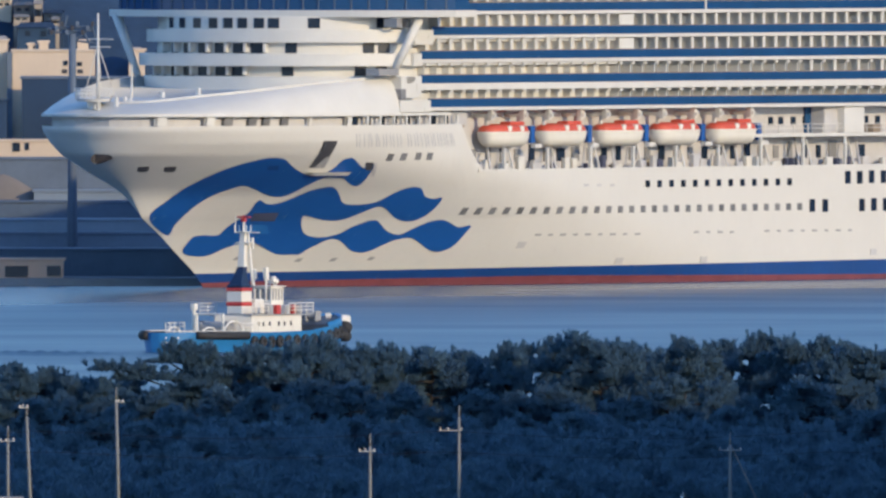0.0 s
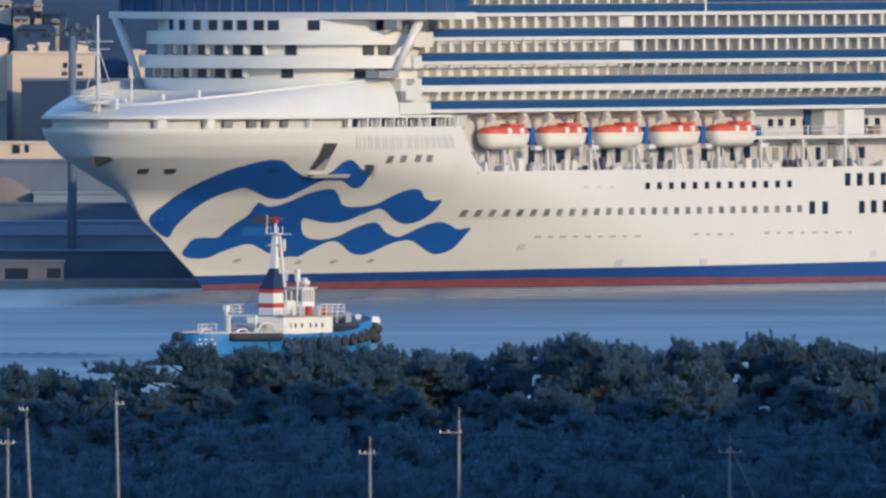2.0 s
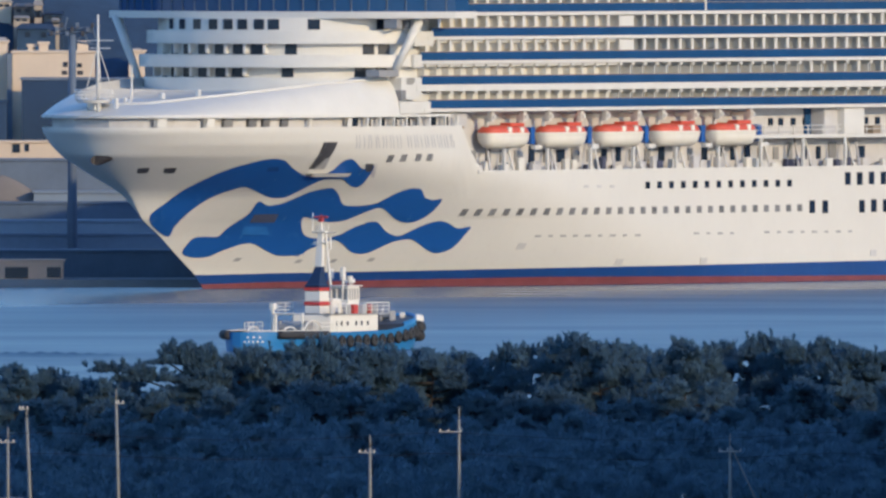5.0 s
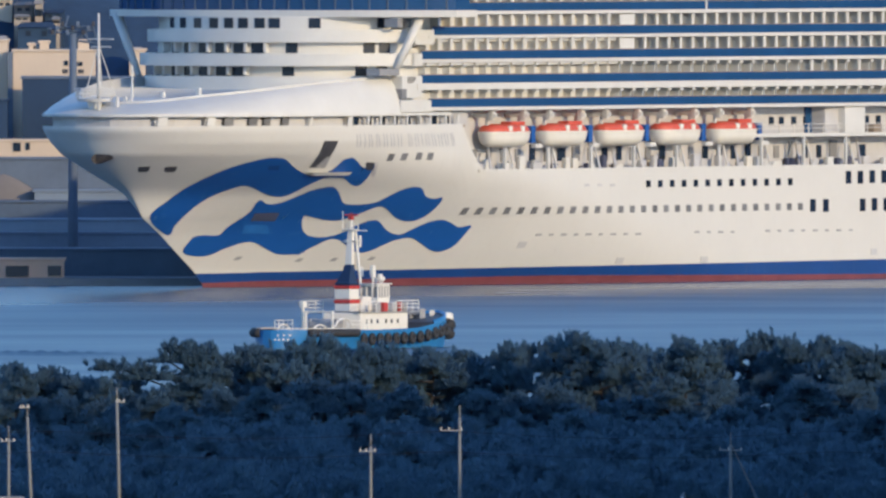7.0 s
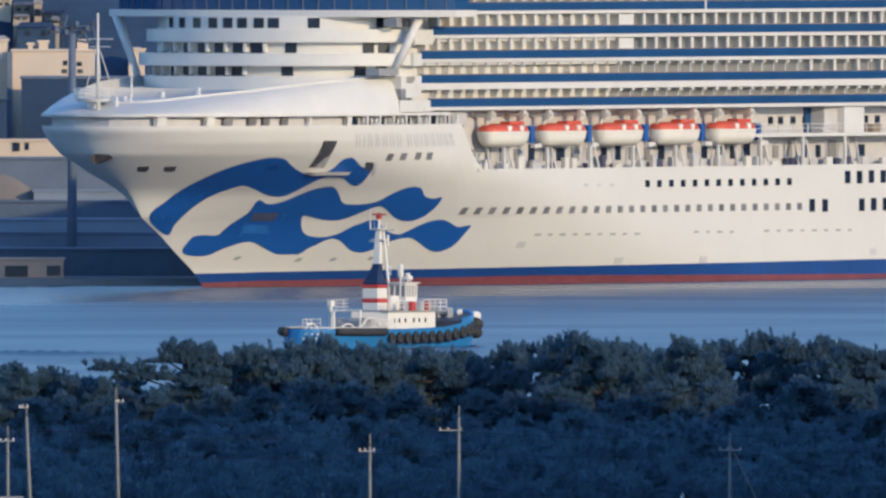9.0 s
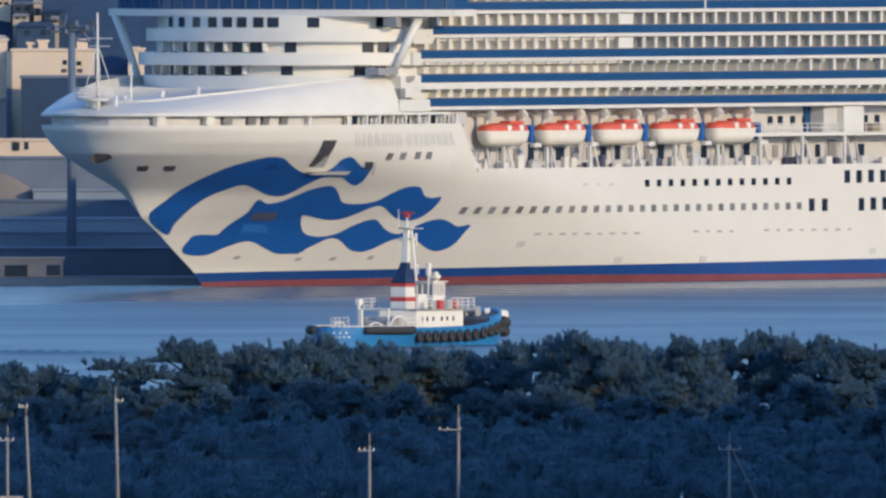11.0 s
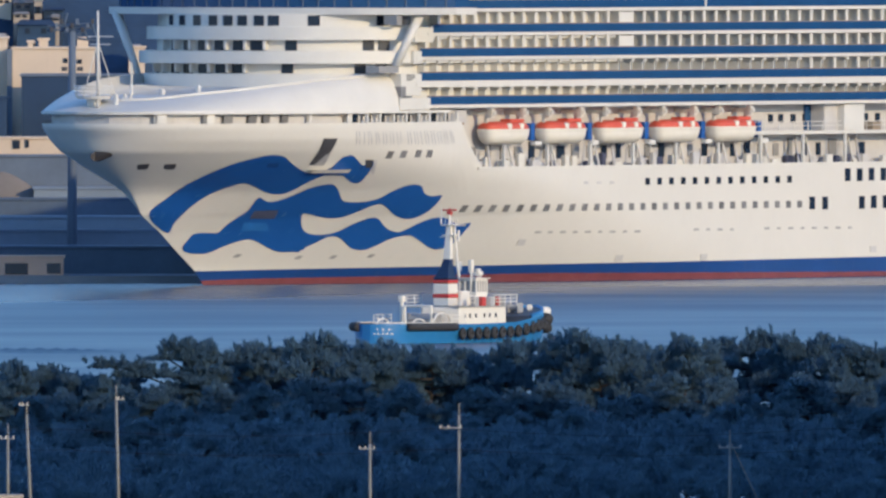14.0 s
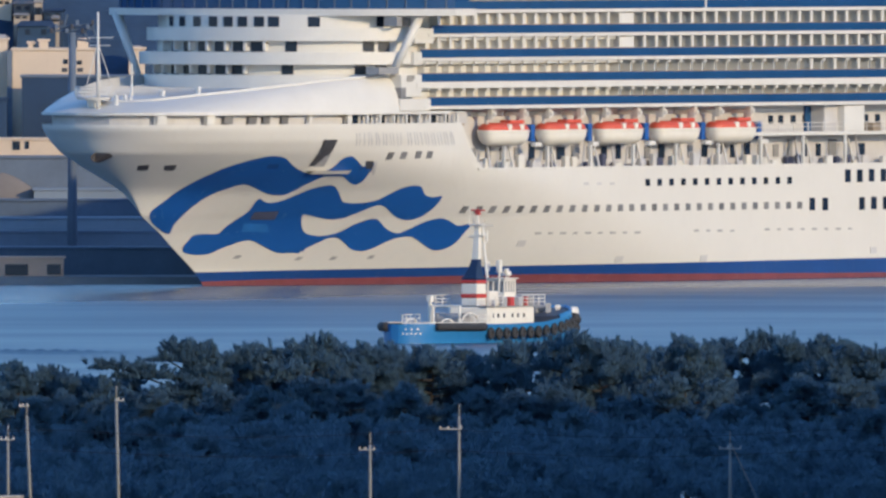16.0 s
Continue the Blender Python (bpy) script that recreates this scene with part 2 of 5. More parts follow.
# ---------------------------------------------------------------- water and land
def build_ground():
    bm = bmesh.new()
    sheet(bm, [[(-9000, y, 0), (9000, y, 0)] for y in (-1600, 9000)])
    tagged(part("water", bm, WATER), "calm blue harbour water with faint ripples", "water", kind="structure")
    # near land: flat coast that climbs to the lookout under the camera
    bm = bmesh.new()
    rows = []
    for y in [-9000, -7000, -5600, -5200, -4900, -4700, -4600, -4540, -4500, -4460, -4420, -4360, -4280, -4180, -4060, -3900, -3600, -3000, -2400, -2000, -1800, -1660, -1580, -1540, -1530]:
        row = []
        for x in [-9000, -3000, -1200, -600, -300, -150, -60, 0, 60, 150, 300, 600, 1200, 3000, 9000]:
            r = math.hypot(x * 0.6, y + 4500)
            z = 2.0 + 50.4 * max(0, math.cos(min(r / 420, 1) * math.pi / 2)) ** 2 if y < -4060 or r < 420 else 2.0
            row.append((x, y, -1.5 if y > -1531 else z))
        rows.append(row)
    sheet(bm, rows)
    tagged(part("ground", bm, GROUND, smooth=True), "dark grassy coastal land with scrub", "ground", kind="structure")
    # steep unseen hill towards the low sun, added to shade the grove: along its crest (c) and across it (s)
    bm = bmesh.new()
    rows = []
    for c in range(-1186, -885, 5):
        crest = float(np.interp(c, [-1166, -1144, -1137, -1131, -1090, -1050, -990, -890], [0, 19, 49, 64, 60, 50, 32, 2]))
        row = []
        for s in range(1318, 1624, 5):
            rough = 3.0 * noise.noise(Vector((c * 0.09, s * 0.09, 2))) + 1.2 * noise.noise(Vector((c * 0.31, s * 0.31, 5)))
            z = (crest + rough) * float(np.interp(s, [1328, 1333, 1338, 1344, 1424, 1600], [0, 0.3, 0.75, 1, 0.85, 0]))
            row.append((0.742 * c + 0.67 * s, 0.67 * c - 0.742 * s, 1.9 + max(0, z) if crest else 1.9))
        rows.append(row)
    sheet(bm, rows)
    tagged(part("shade_hill", bm, GROUND, smooth=True), "steep unseen hill added to shade the pine grove", "hill", kind="structure")
    # far shore with its quay and wooded hills
    bm = bmesh.new()
    box(bm, -900, 900, 150, 5000, -3, 2.2)
    box(bm, -900, -28.0, 14, 149.9, -3, 0.9)
    tagged(part("quay", bm, QUAY), "grey concrete quay on the far shore", "quay", kind="structure")
    bm = bmesh.new()
    rows = []
    for j in range(14):
        y = 290 + 14 * j
        rows.append([(x, y, 2 + (52 + 16 * noise.noise(Vector((x * 0.012, y * 0.01, 3))) + 7 * noise.noise(Vector((x * 0.06, y * 0.05, 7)))) * math.sin(min(1, j / 9) * math.pi / 2)) for x in range(-900, 901, 10)])
    sheet(bm, rows + [[(x, 9000, 20) for x in range(-900, 901, 10)]])
    tagged(part("backdrop", bm, HILL, smooth=True), "wooded hillside beyond the port, coloured haze blue", "hill", kind="structure")


build_ground()

# ---------------------------------------------------------------- cruise ship
# ship space: x aft from the stem at the waterline, y to starboard (port side is -y), z up
SHIP = Matrix.Translation((-27.9, 0, 0)) @ pose(0, 0, 0, 0, 0, math.degrees(math.atan2(0.835, 0.55)))
BEAM = 18.75
ship = thing("cruise_ship", SHIP, "large white cruise ship with blue wave livery moored in the harbour", "cruise ship")


def stem(z):
    return float(np.interp(z, [-2, 0, 2, 3.9, 6.1, 8.2, 10.6, 11.5, 13.5, 15.6, 17.3, 18.4, 19.6, 24], [1.5, 0, -2.4, -5.6, -9.0, -12.9, -14.89, -15.98, -19.38, -22.64, -23.62, -24.49, -24.39, -23.46]))


def half(u, z):
    """Half breadth of the hull at u metres aft and z up: sharp at the water, blunt and flared at the deck."""
    run = np.interp(z, [0, 8, 11, 14, 17, 20], [92, 77, 66, 54, 44, 42])
    p = np.interp(z, [0, 8, 14, 20], [1.7, 1.9, 2.1, 2.3])
    q = np.interp(z, [0, 8, 11, 14, 17, 20], [1.0, 1.12, 1.35, 1.7, 2.0, 2.05])
    t = min(max((u - stem(z)) / run, 0), 1)
    b = BEAM * (1 - (1 - t) ** p) ** (1 / q)
    return b * (1 - 0.35 * max(0, (u - 215) / 40) ** 2)


def hull_top(u):
    return float(np.interp(u, [26.3, 29.4, 30.2], [18.9, 14.2, 13.45]))


def boot_top(u):
    return float(np.interp(u, [0, 8, 50, 115], [0.5, 0.68, 0.98, 0.55]))


def stripe_top(u):
    return float(np.interp(u, [0, 8, 50, 115], [1.6, 1.72, 2.02, 2.3]))


def hull_strip(z_low, z_high, n):
    """Both sides of the hull between two heights (functions of u), closed at the stem and the stern."""
    bm = bmesh.new()
    ts = [i / 70 for i in range(71)]
    for side in (-1, 1):
        rows = []
        for k in range(n + 1):
            row = []
            for t in ts:
                w = t ** 2.4
                u0 = stem(z_low(0) + (z_high(0) - z_low(0)) * k / n)
                u = u0 + (70 - u0) * w
                z = z_low(u) + (z_high(u) - z_low(u)) * k / n
                row.append((u, side * half(u, z), z))
            for u in range(76, 257, 6):
                z = z_low(u) + (z_high(u) - z_low(u)) * k / n
                row.append((u, side * half(u, z), z))
            rows.append(row)
        sheet(bm, rows)
    bmesh.ops.remove_doubles(bm, verts=bm.verts, dist=0.01)
    return bm


part("hull_bottom", hull_strip(lambda u: -2.0, boot_top, 3), BOOT_RED, ship, "red antifouling paint at the waterline", True)
part("hull_stripe", hull_strip(boot_top, stripe_top, 2), NAVY, ship, "dark blue stripe above the waterline", True)
hull = part("hull", hull_strip(stripe_top, hull_top, 52), HULL_WHITE, ship, "cream-white steel hull plating", True)


def plan(inset, z, u_from, u_to, step=1.5, aft_width=None):
    """Plan outline of the hull at height z, drawn in by inset."""
    us = []
    u = stem(z) + inset
    k = 0.06
    start = u
    while u < u_to:
        us.append(max(u, start))
        u += k
        k = min(k * 1.5, step * 2)
    us.append(u_to)
    port = [(u, -max(half(u - inset * 0.5, z) - inset, 0.0)) for u in us]
    return port[1:] + [(u, -v) for u, v in port[::-1]][:-1]


# decks that close the hull
bm = bmesh.new()
prism(bm, plan(0.15, 18.9, 0, 27), 18.55, 18.8)
part("fore_deck", bm, TEAK, ship, "covered mooring deck")
bm = bmesh.new()
box(bm, 24, 250, -17.9, 17.9, 12.9, 13.35)
part("promenade_deck", bm, TEAK, ship, "planked promenade deck")

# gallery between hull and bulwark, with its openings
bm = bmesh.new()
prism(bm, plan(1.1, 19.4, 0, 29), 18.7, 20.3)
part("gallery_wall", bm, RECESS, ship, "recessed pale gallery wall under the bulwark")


def hull_slab(z0, z1, u_from, u_to, off=0.06, thick=0.25):
    """A plate that follows the port side of the hull."""
    n = max(2, int((u_to - u_from) / 0.5))
    rows = []
    for z, o in ((z0, off - thick), (z0, off), (z1, off), (z1, off - thick), (z0, off - thick)):
        rows.append([(u, -(half(u, z) + o), z) for u in [u_from + (u_to - u_from) * i / n for i in range(n + 1)]])
    bm = bmesh.new()
    sheet(bm, rows)
    return bm


# panels and openings in the gallery
for a, b in [(-21.0, -20.2), (-16.3, -15.4), (-2.5, -2.2), (3.8, 4.6)]:
    part("gallery_panel", hull_slab(18.95, 20.0, a, b, -0.35, 0.4), DECK_WHITE, ship)
for a, b in [(-13.9, -12.8), (-10.8, -9.7), (-8.8, -7.9), (-6.2, -5.2)]:
    part("gallery_window", hull_slab(18.95, 19.9, a, b, -0.9, 0.3), GLASS_GREY, ship)
for a, b in [(5.6, 6.5), (8.0, 8.9), (10.6, 11.6), (13.0, 14.1), (15.7, 16.8), (18.0, 19.0), (21.2, 22.3), (23.8, 24.9)]:
    part("gallery_window", hull_slab(18.95, 19.9, a, b, -0.98, 0.3), GLASS_DARK, ship)
    part("gallery_post", hull_slab(18.9, 20.1, b + 0.5, b + 0.85, -0.1, 0.3), DECK_WHITE, ship)


# foredeck bulwark: sweeps up from the bow to the superstructure
def bulwark_top(u):
    return float(np.interp(u, [-24.4, -22.5, -20.5, -18.0, -13.6, -6.2, 1.8, 8, 14], [20.8, 21.2, 21.45, 21.65, 22.3, 23.12, 23.9, 24.2, 24.35]))


def bulwark_rows(side):
    rows = []
    for k in range(9):
        row = []
        for i in range(91):
            w = (i / 90) ** 2.4
            u0 = -24.39 + 5.0 * (k / 8) ** 1.1
            u = u0 + (13.4 - u0) * w
            z = 20.05 + (bulwark_top(u) - 20.05) * (0.5 * math.sin(k / 8 * math.pi / 2) + 0.5 * k / 8)
            lean = 1.5 * (k / 8) ** 1.6 + 5.5 * (k / 8) ** 1.3 * math.exp(-(u - u0) / 11)
            row.append((u, side * max(half(u, 19.6) - lean, 0) * (1 - math.exp(-(u - u0) / 0.5)), z))
        rows.append(row)
    return rows


bm = bmesh.new()
sides = [bulwark_rows(s) for s in (-1, 1)]
for rows in sides:
    sheet(bm, rows)
def inner(rows, dz, dv):
    return [(u + 0.1, v - math.copysign(min(abs(v), dv), v), z + 0.1 + dz * min(1, max(0, (u + 15) / 3))) for u, v, z in rows[-1]]


sheet(bm, [sides[0][-1], inner(sides[0], 0.0, 0.25), inner(sides[0], -1.0, 0.3), inner(sides[1], -1.0, 0.3), inner(sides[1], 0.0, 0.25), sides[1][-1]])
bmesh.ops.remove_doubles(bm, verts=bm.verts, dist=0.01)
part("bulwark", bm, DECK_WHITE, ship, "smooth white whaleback foredeck", True)
bm = bmesh.new()
sweep(bm, [(u, v - 0.02, z + 0.06) for u, v, z in sides[0][-1][8:]], 0.17)
part("cap_rail", bm, DECK_WHITE, ship, "white cap rail", True)
bm = bmesh.new()
prism(bm, plan(0.05, 20.0, 0, 24), 19.98, 20.3)
part("bulwark_base", bm, DECK_WHITE, ship)
# round lookout platform with rail, bow mast
BOWL = Vector((-20.9, 1.3, 0))
bm = bmesh.new()
tube(bm, BOWL + Vector((0, 0, 21.75)), BOWL + Vector((0, 0, 22.1)), 1.9, 2.15, 28)
tube(bm, BOWL + Vector((0, 0, 20.4)), BOWL + Vector((0, 0, 21.8)), 0.7, 0.9, 14)
platform = part("bow_platform", bm, DECK_WHITE, ship, "round white bow platform")
for zr in (22.5, 22.9, 23.25):
    bm = bmesh.new()
    ring(bm, BOWL + Vector((0, 0, zr)), (0, 0, 1), 2.25, 0.08, 28, 5)
    part("platform_rail", bm, DECK_WHITE, platform)
for k in range(14):
    bm = bmesh.new()
    a = 2 * math.pi * k / 14
    way = Vector((math.cos(a), math.sin(a), 0))
    tube(bm, BOWL + way * 2.1 + Vector((0, 0, 22.0)), BOWL + way * 2.25 + Vector((0, 0, 23.25)), 0.06, sides=5)
    part("rail_post", bm, DECK_WHITE, platform)
bm = bmesh.new()
tube(bm, (-22, 0, 20.2), (-22, 0, 32.0), 0.24, 0.12, 10)
part("bow_mast", bm, DECK_WHITE, ship, "slim white bow mast", True)
for zr, w in ((29.0, 1.5), (28.1, 1.2)):
    bm = bmesh.new()
    tube(bm, (-22, -w * 1.4, zr), (-22, w * 0.9, zr), 0.08)
    part("mast_yard", bm, DECK_WHITE, ship)
for e in ((-19.6, -0.8), (-23.0, 1.3), (-19.0, 1.4)):
    bm = bmesh.new()
    tube(bm, (-22, 0, 28.4), (*e, 22.2), 0.06, sides=5)
    part("mast_stay", bm, DECK_WHITE, ship)
for u, v, h in ((-20.6, -1.6, 1.4), (-18.6, -2.2, 1.0), (-18.2, -1.2, 1.4)):
    bm = bmesh.new()
    box(bm, u - 0.2, u + 0.2, v - 0.2, v + 0.2, 20.6, 21.5 + h * 0.6, 0.05)
    part("deck_post", bm, DECK_WHITE, ship)
bm = bmesh.new()
tube(bm, (-15, 0, 21.5), (-15, 0, 26.0), 0.16, 0.1)
part("jack_staff", bm, DECK_WHITE, ship)
for u, v in ((-14, -3.6), (-8.6, -5)):
    bm = bmesh.new()
    box(bm, u - 0.3, u + 0.25, v - 0.3, v + 0.3, 21.2, 22.9 if u < -10 else 23.3, 0.12)
    part("deck_box", bm, DECK_WHITE, ship)


# ---- livery waves on the port side
WAVE_TOP = [(-12.2, 8.2), (-11.6, 10.4), (-11.2, 12.5), (-10.2, 13.9), (-8.5, 14.7), (-6.4, 15.2), (-4.2, 15.0), (-2.2, 14.2), (-0.1, 13.5), (1.8, 13.1), (3.4, 13.3), (4.3, 13.9), (4.5, 14.7), (5.0, 15.0), (5.9, 15.1), (7.2, 14.6), (8.9, 13.9), (10.2, 14.3), (10.7, 13.1), (10.9, 12.0), (10.2, 11.8), (8.7, 12.2), (7.3, 12.7), (6.4, 12.8), (4.5, 12.8), (3.4, 12.1), (2.6, 11.1), (1.7, 10.6), (-0.2, 10.7), (-3.1, 11.5), (-5.0, 11.9), (-6.0, 11.6), (-7.4, 10.6), (-8.2, 9.3), (-8.6, 7.5), (-8.3, 6.1)]
WAVE_MID = [(-5.2, 4.2), (-5.3, 5.0), (-5.1, 5.9), (-3.9, 6.1), (-2.1, 6.1), (-1.8, 7.0), (-1.2, 7.9), (-0.7, 8.8), (-1.0, 9.7), (-0.9, 10.2), (0.3, 9.8), (1.2, 9.7), (2.4, 10.0), (3.8, 10.8), (4.6, 11.3), (6.2, 11.7), (7.5, 11.6), (9.1, 10.9), (10.7, 9.9), (12.0, 9.6), (14.0, 9.6), (15.8, 9.9), (17.1, 10.7), (18.2, 11.3), (19.6, 11.6), (21.3, 11.4), (22.8, 10.5), (24.4, 10.2), (25.8, 10.3), (25.8, 9.2), (25.1, 8.1), (23.9, 7.6), (22.3, 7.6), (20.2, 8.2), (18.0, 9.1), (16.5, 9.3), (14.5, 8.4), (13.5, 7.9), (12.1, 7.7), (10.4, 7.8), (7.4, 8.3), (7.4, 7.8), (10.7, 4.1), (9.5, 3.8), (7.6, 3.8), (5.6, 4.4), (2.6, 5.3), (-0.1, 4.5), (-1.7, 3.7), (-3.9, 3.7)]
WAVE_LOW = [(7.3, 7.8), (8.4, 6.8), (9.6, 6.1), (11.1, 5.8), (12.7, 5.8), (14.3, 6.2), (15.3, 6.9), (16.4, 7.4), (17.4, 7.7), (18.6, 7.6), (20.4, 6.7), (21.8, 6.2), (23.2, 6.0), (24.2, 6.4), (25.3, 7.0), (26.6, 7.5), (28.2, 7.7), (29.8, 7.4), (31.7, 6.8), (33.6, 7.0), (33.4, 6.0), (32.9, 4.8), (32.1, 4.2), (30.6, 3.9), (28.9, 4.3), (26.9, 5.1), (25.2, 5.6), (23.3, 5.4), (22.0, 4.9), (20.9, 4.3), (19.5, 3.9), (17.6, 4.2), (15.7, 5.1), (14.5, 5.5), (13.3, 5.5), (12.2, 4.9), (11.1, 4.3), (10.6, 4.1)]


def smooth_loop(pts, n=4):
    out = []
    k = len(pts)
    for i in range(k):
        a, b, c, d = (Vector(pts[(i + j) % k]) for j in (-1, 0, 1, 2))
        for s in range(n):
            t = s / n
            out.append(tuple(0.5 * ((2 * b) + (c - a) * t + (2 * a - 5 * b + 4 * c - d) * t * t + (3 * b - a - 3 * c + d) * t ** 3)))
    return out


def crossings(loop, u):
    zs = []
    for (u0, z0), (u1, z1) in zip(loop, loop[1:] + loop[:1]):
        if (u0 <= u) != (u1 <= u):
            zs.append(z0 + (z1 - z0) * (u - u0) / (u1 - u0))
    zs.sort()
    return list(zip(zs[::2], zs[1::2]))


def painted_patch(loop, proud=0.05, step=0.16):
    """Paint film over the port side of the hull inside a closed outline."""
    bm = bmesh.new()
    u, end = min(p[0] for p in loop) + 0.002, max(p[0] for p in loop)
    while u < end - 0.002:
        u2 = min(u + step, end - 0.001)
        a, b = crossings(loop, u), crossings(loop, u2)
        if len(a) != len(b):
            a = b = crossings(loop, (u + u2) / 2)
        for (a0, a1), (b0, b1) in zip(a, b):
            n = max(1, int(max(a1 - a0, b1 - b0) / 0.6))
            rows = []
            for i in range(n + 1):
                za, zb = a0 + (a1 - a0) * i / n, b0 + (b1 - b0) * i / n
                rows.append([(u, -(half(u, za) + proud), za), (u2, -(half(u2, zb) + proud), zb)])
            sheet(bm, rows)
        u = u2
    bmesh.ops.remove_doubles(bm, verts=bm.verts, dist=0.004)
    return bm


for w in (WAVE_TOP, WAVE_MID, WAVE_LOW):
    part("livery_wave", painted_patch(smooth_loop(w), 0.1), LIVERY_BLUE, hull, "royal blue painted wave", True)


# ---- superstructure front: curved tiers
def front(v, u0, bulge, width):
    return u0 - bulge * max(0.0, 1 - abs(v / width) ** 2.4)


def tier_outline(u0, bulge, width, back=60, n=64):
    pts = [(front(-width + 2 * width * i / n, u0, bulge, width), -width + 2 * width * i / n) for i in range(n + 1)]
    return pts + [(back, width), (back, -width)]


def tier(name, z0, z1, u0, bulge, width, material, label="", back=60, inset_low=0.0):
    bm = bmesh.new()
    prism(bm, tier_outline(u0, bulge, width, back), z0, z1)
    bmesh.ops.bevel(bm, geom=[e for e in bm.edges if abs(e.verts[0].co.z - e.verts[1].co.z) < 0.01], offset=0.08, segments=1, affect="EDGES")
    return part(name, bm, material, ship, label)


# z0, z1, corner u, bulge, half width
WALLS = {30.0: (16.4, 10.0, 17.3), 27.2: (16.2, 10.2, 17.3), 24.5: (15.4, 10.6, 17.3)}
FRONT = {}
for z, (u0, bulge, width) in WALLS.items():
    FRONT[z] = tier("front_wall", z - 0.1, z + 1.55, u0, bulge, width, DECK_WHITE, "recessed white front wall with windows")
tier("front_tier", 20.3, 24.55, 13.2, 10.5, 17.25, DECK_WHITE, "curved white deck front")
tier("front_tier", 25.75, 27.2, 14.0, 11.0, 18.4, DECK_WHITE, "curved white deck front")
tier("front_tier", 28.5, 30.0, 15.3, 10.5, 18.2, DECK_WHITE, "curved white deck front")
# bridge: wings reach out over both sides
bm = bmesh.new()
prism(bm, tier_outline(16.5, 8.5, 24.3, 21), 31.45, 32.25)
part("bridge_wing_deck", bm, DECK_WHITE, ship, "white bridge deck with open wings")
bm = bmesh.new()
prism(bm, tier_outline(17.5, 8.5, 23.6, 20.4), 32.25, 34.8)
bridge = part("bridge_glazing", bm, GLASS_BLUE, ship, "dark blue bridge glazing")
for i in range(25):
    v = -22.8 + i * 45.6 / 24
    bm = bmesh.new()
    u = front(v, 17.5, 8.5, 23.6)
    box(bm, u - 0.12, u + 0.1, v - 0.07, v + 0.07, 32.25, 34.8)
    part("bridge_mullion", bm, SHED_BLUE, bridge)
bm = bmesh.new()
prism(bm, tier_outline(17.0, 9.0, 24.3, 24), 34.8, 35.6)
part("bridge_roof", bm, DECK_WHITE, ship)
# wing struts
for side in (-1, 1):
    bm = bmesh.new()
    tube(bm, (15.3, side * 20.2 if side < 0 else 22.4, 31.6), (12.9, side * 17.8, 24.5), 0.62, 0.42, 10)
    part("wing_strut", bm, DECK_WHITE, ship, "white slanted bridge wing strut", True)


def on_front(name, z0, z1, v, wide, u0, bulge, width, out, material, parent):
    """A window or panel that stands on the curved front."""
    u = front(v, u0, bulge, width)
    du = front(v + 0.1, u0, bulge, width) - front(v - 0.1, u0, bulge, width)
    bm = bmesh.new()
    box(bm, -out, 0.1, -wide / 2, wide / 2, z0, z1, 0.04)
    ob = part(name, bm, material, parent)
    ob.matrix_basis = Matrix.Translation((u, v, 0)) @ Matrix.Rotation(math.atan2(-du, 0.2), 4, "Z")


# windows; panes beyond v = -14 paint the shade of the open port corner
for z0, z1, vs, wide in ((30.15, 31.35, (-15.6, -9.6, -5.2, -3.4, -1.2, 0.8, 3.0, 5.6, 8.4, 11), 1.3), (27.25, 28.45, (-15.8, -14.6, -7.4, -3.4, -1.0, 1.6, 4.2, 6.9, 9.7, 12.4), 1.7), (24.6, 25.7, (-15.9, -14.3, -7.6, -1.6, 0.6, 3.2, 5.8, 8.4, 11.0, 13.6), 1.8)):
    for v in vs:
        key = 30.0 if z0 > 29 else 27.2 if z0 > 26 else 24.5
        wall = WALLS[key]
        on_front("front_window", z0, z1, v, wide if v > -4 else 1.4, *wall, 0.08, GLASS_DARK, FRONT[key])
        if wide > 1.4 and v > -4:
            on_front("front_fin", z0 + 0.1, z1, v - wide / 2 - 0.35, 0.35, *wall, 0.9, DECK_WHITE, FRONT[key])

# ---- balcony decks on the port side
DECK_Z = [20.9, 23.7, 26.5, 29.3, 32.1]
START = [19.2, 17.6, 17.6, 20.0, 24.0]
END = 225
PITCH = 2.587
SLABS = []
for z, s in zip(DECK_Z, START):
    bm = bmesh.new()
    box(bm, s - 1.0 if z < 32 else s - 3, END, -BEAM - 0.1, BEAM + 0.1, z - (0.75 if z == 23.7 else 0.38), z)
    SLABS.append(part("balcony_slab", bm, DECK_WHITE, ship, "white balcony deck edge"))
    bm = bmesh.new()
    box(bm, s, END, -BEAM + 0.02, -BEAM + 0.1, z + 0.03, z + 0.98)
    part("balustrade", bm, GLASS_BLUE, SLABS[-1], "dark blue glass balustrade")
    bm = bmesh.new()
    box(bm, s, END, -BEAM - 0.02, -BEAM + 0.14, z + 0.98, z + 1.06)
    part("handrail", bm, TEAK, SLABS[-1])
bm = bmesh.new()
box(bm, 19, END, -16.9, 16.9, 20.5, 36.0)
part("cabin_wall", bm, DECK_WHITE, ship, "white cabin wall behind the balconies")
bm = bmesh.new()
box(bm, 20, END, -BEAM, BEAM, 34.6, 35.0)
part("top_deck", bm, DECK_WHITE, ship)
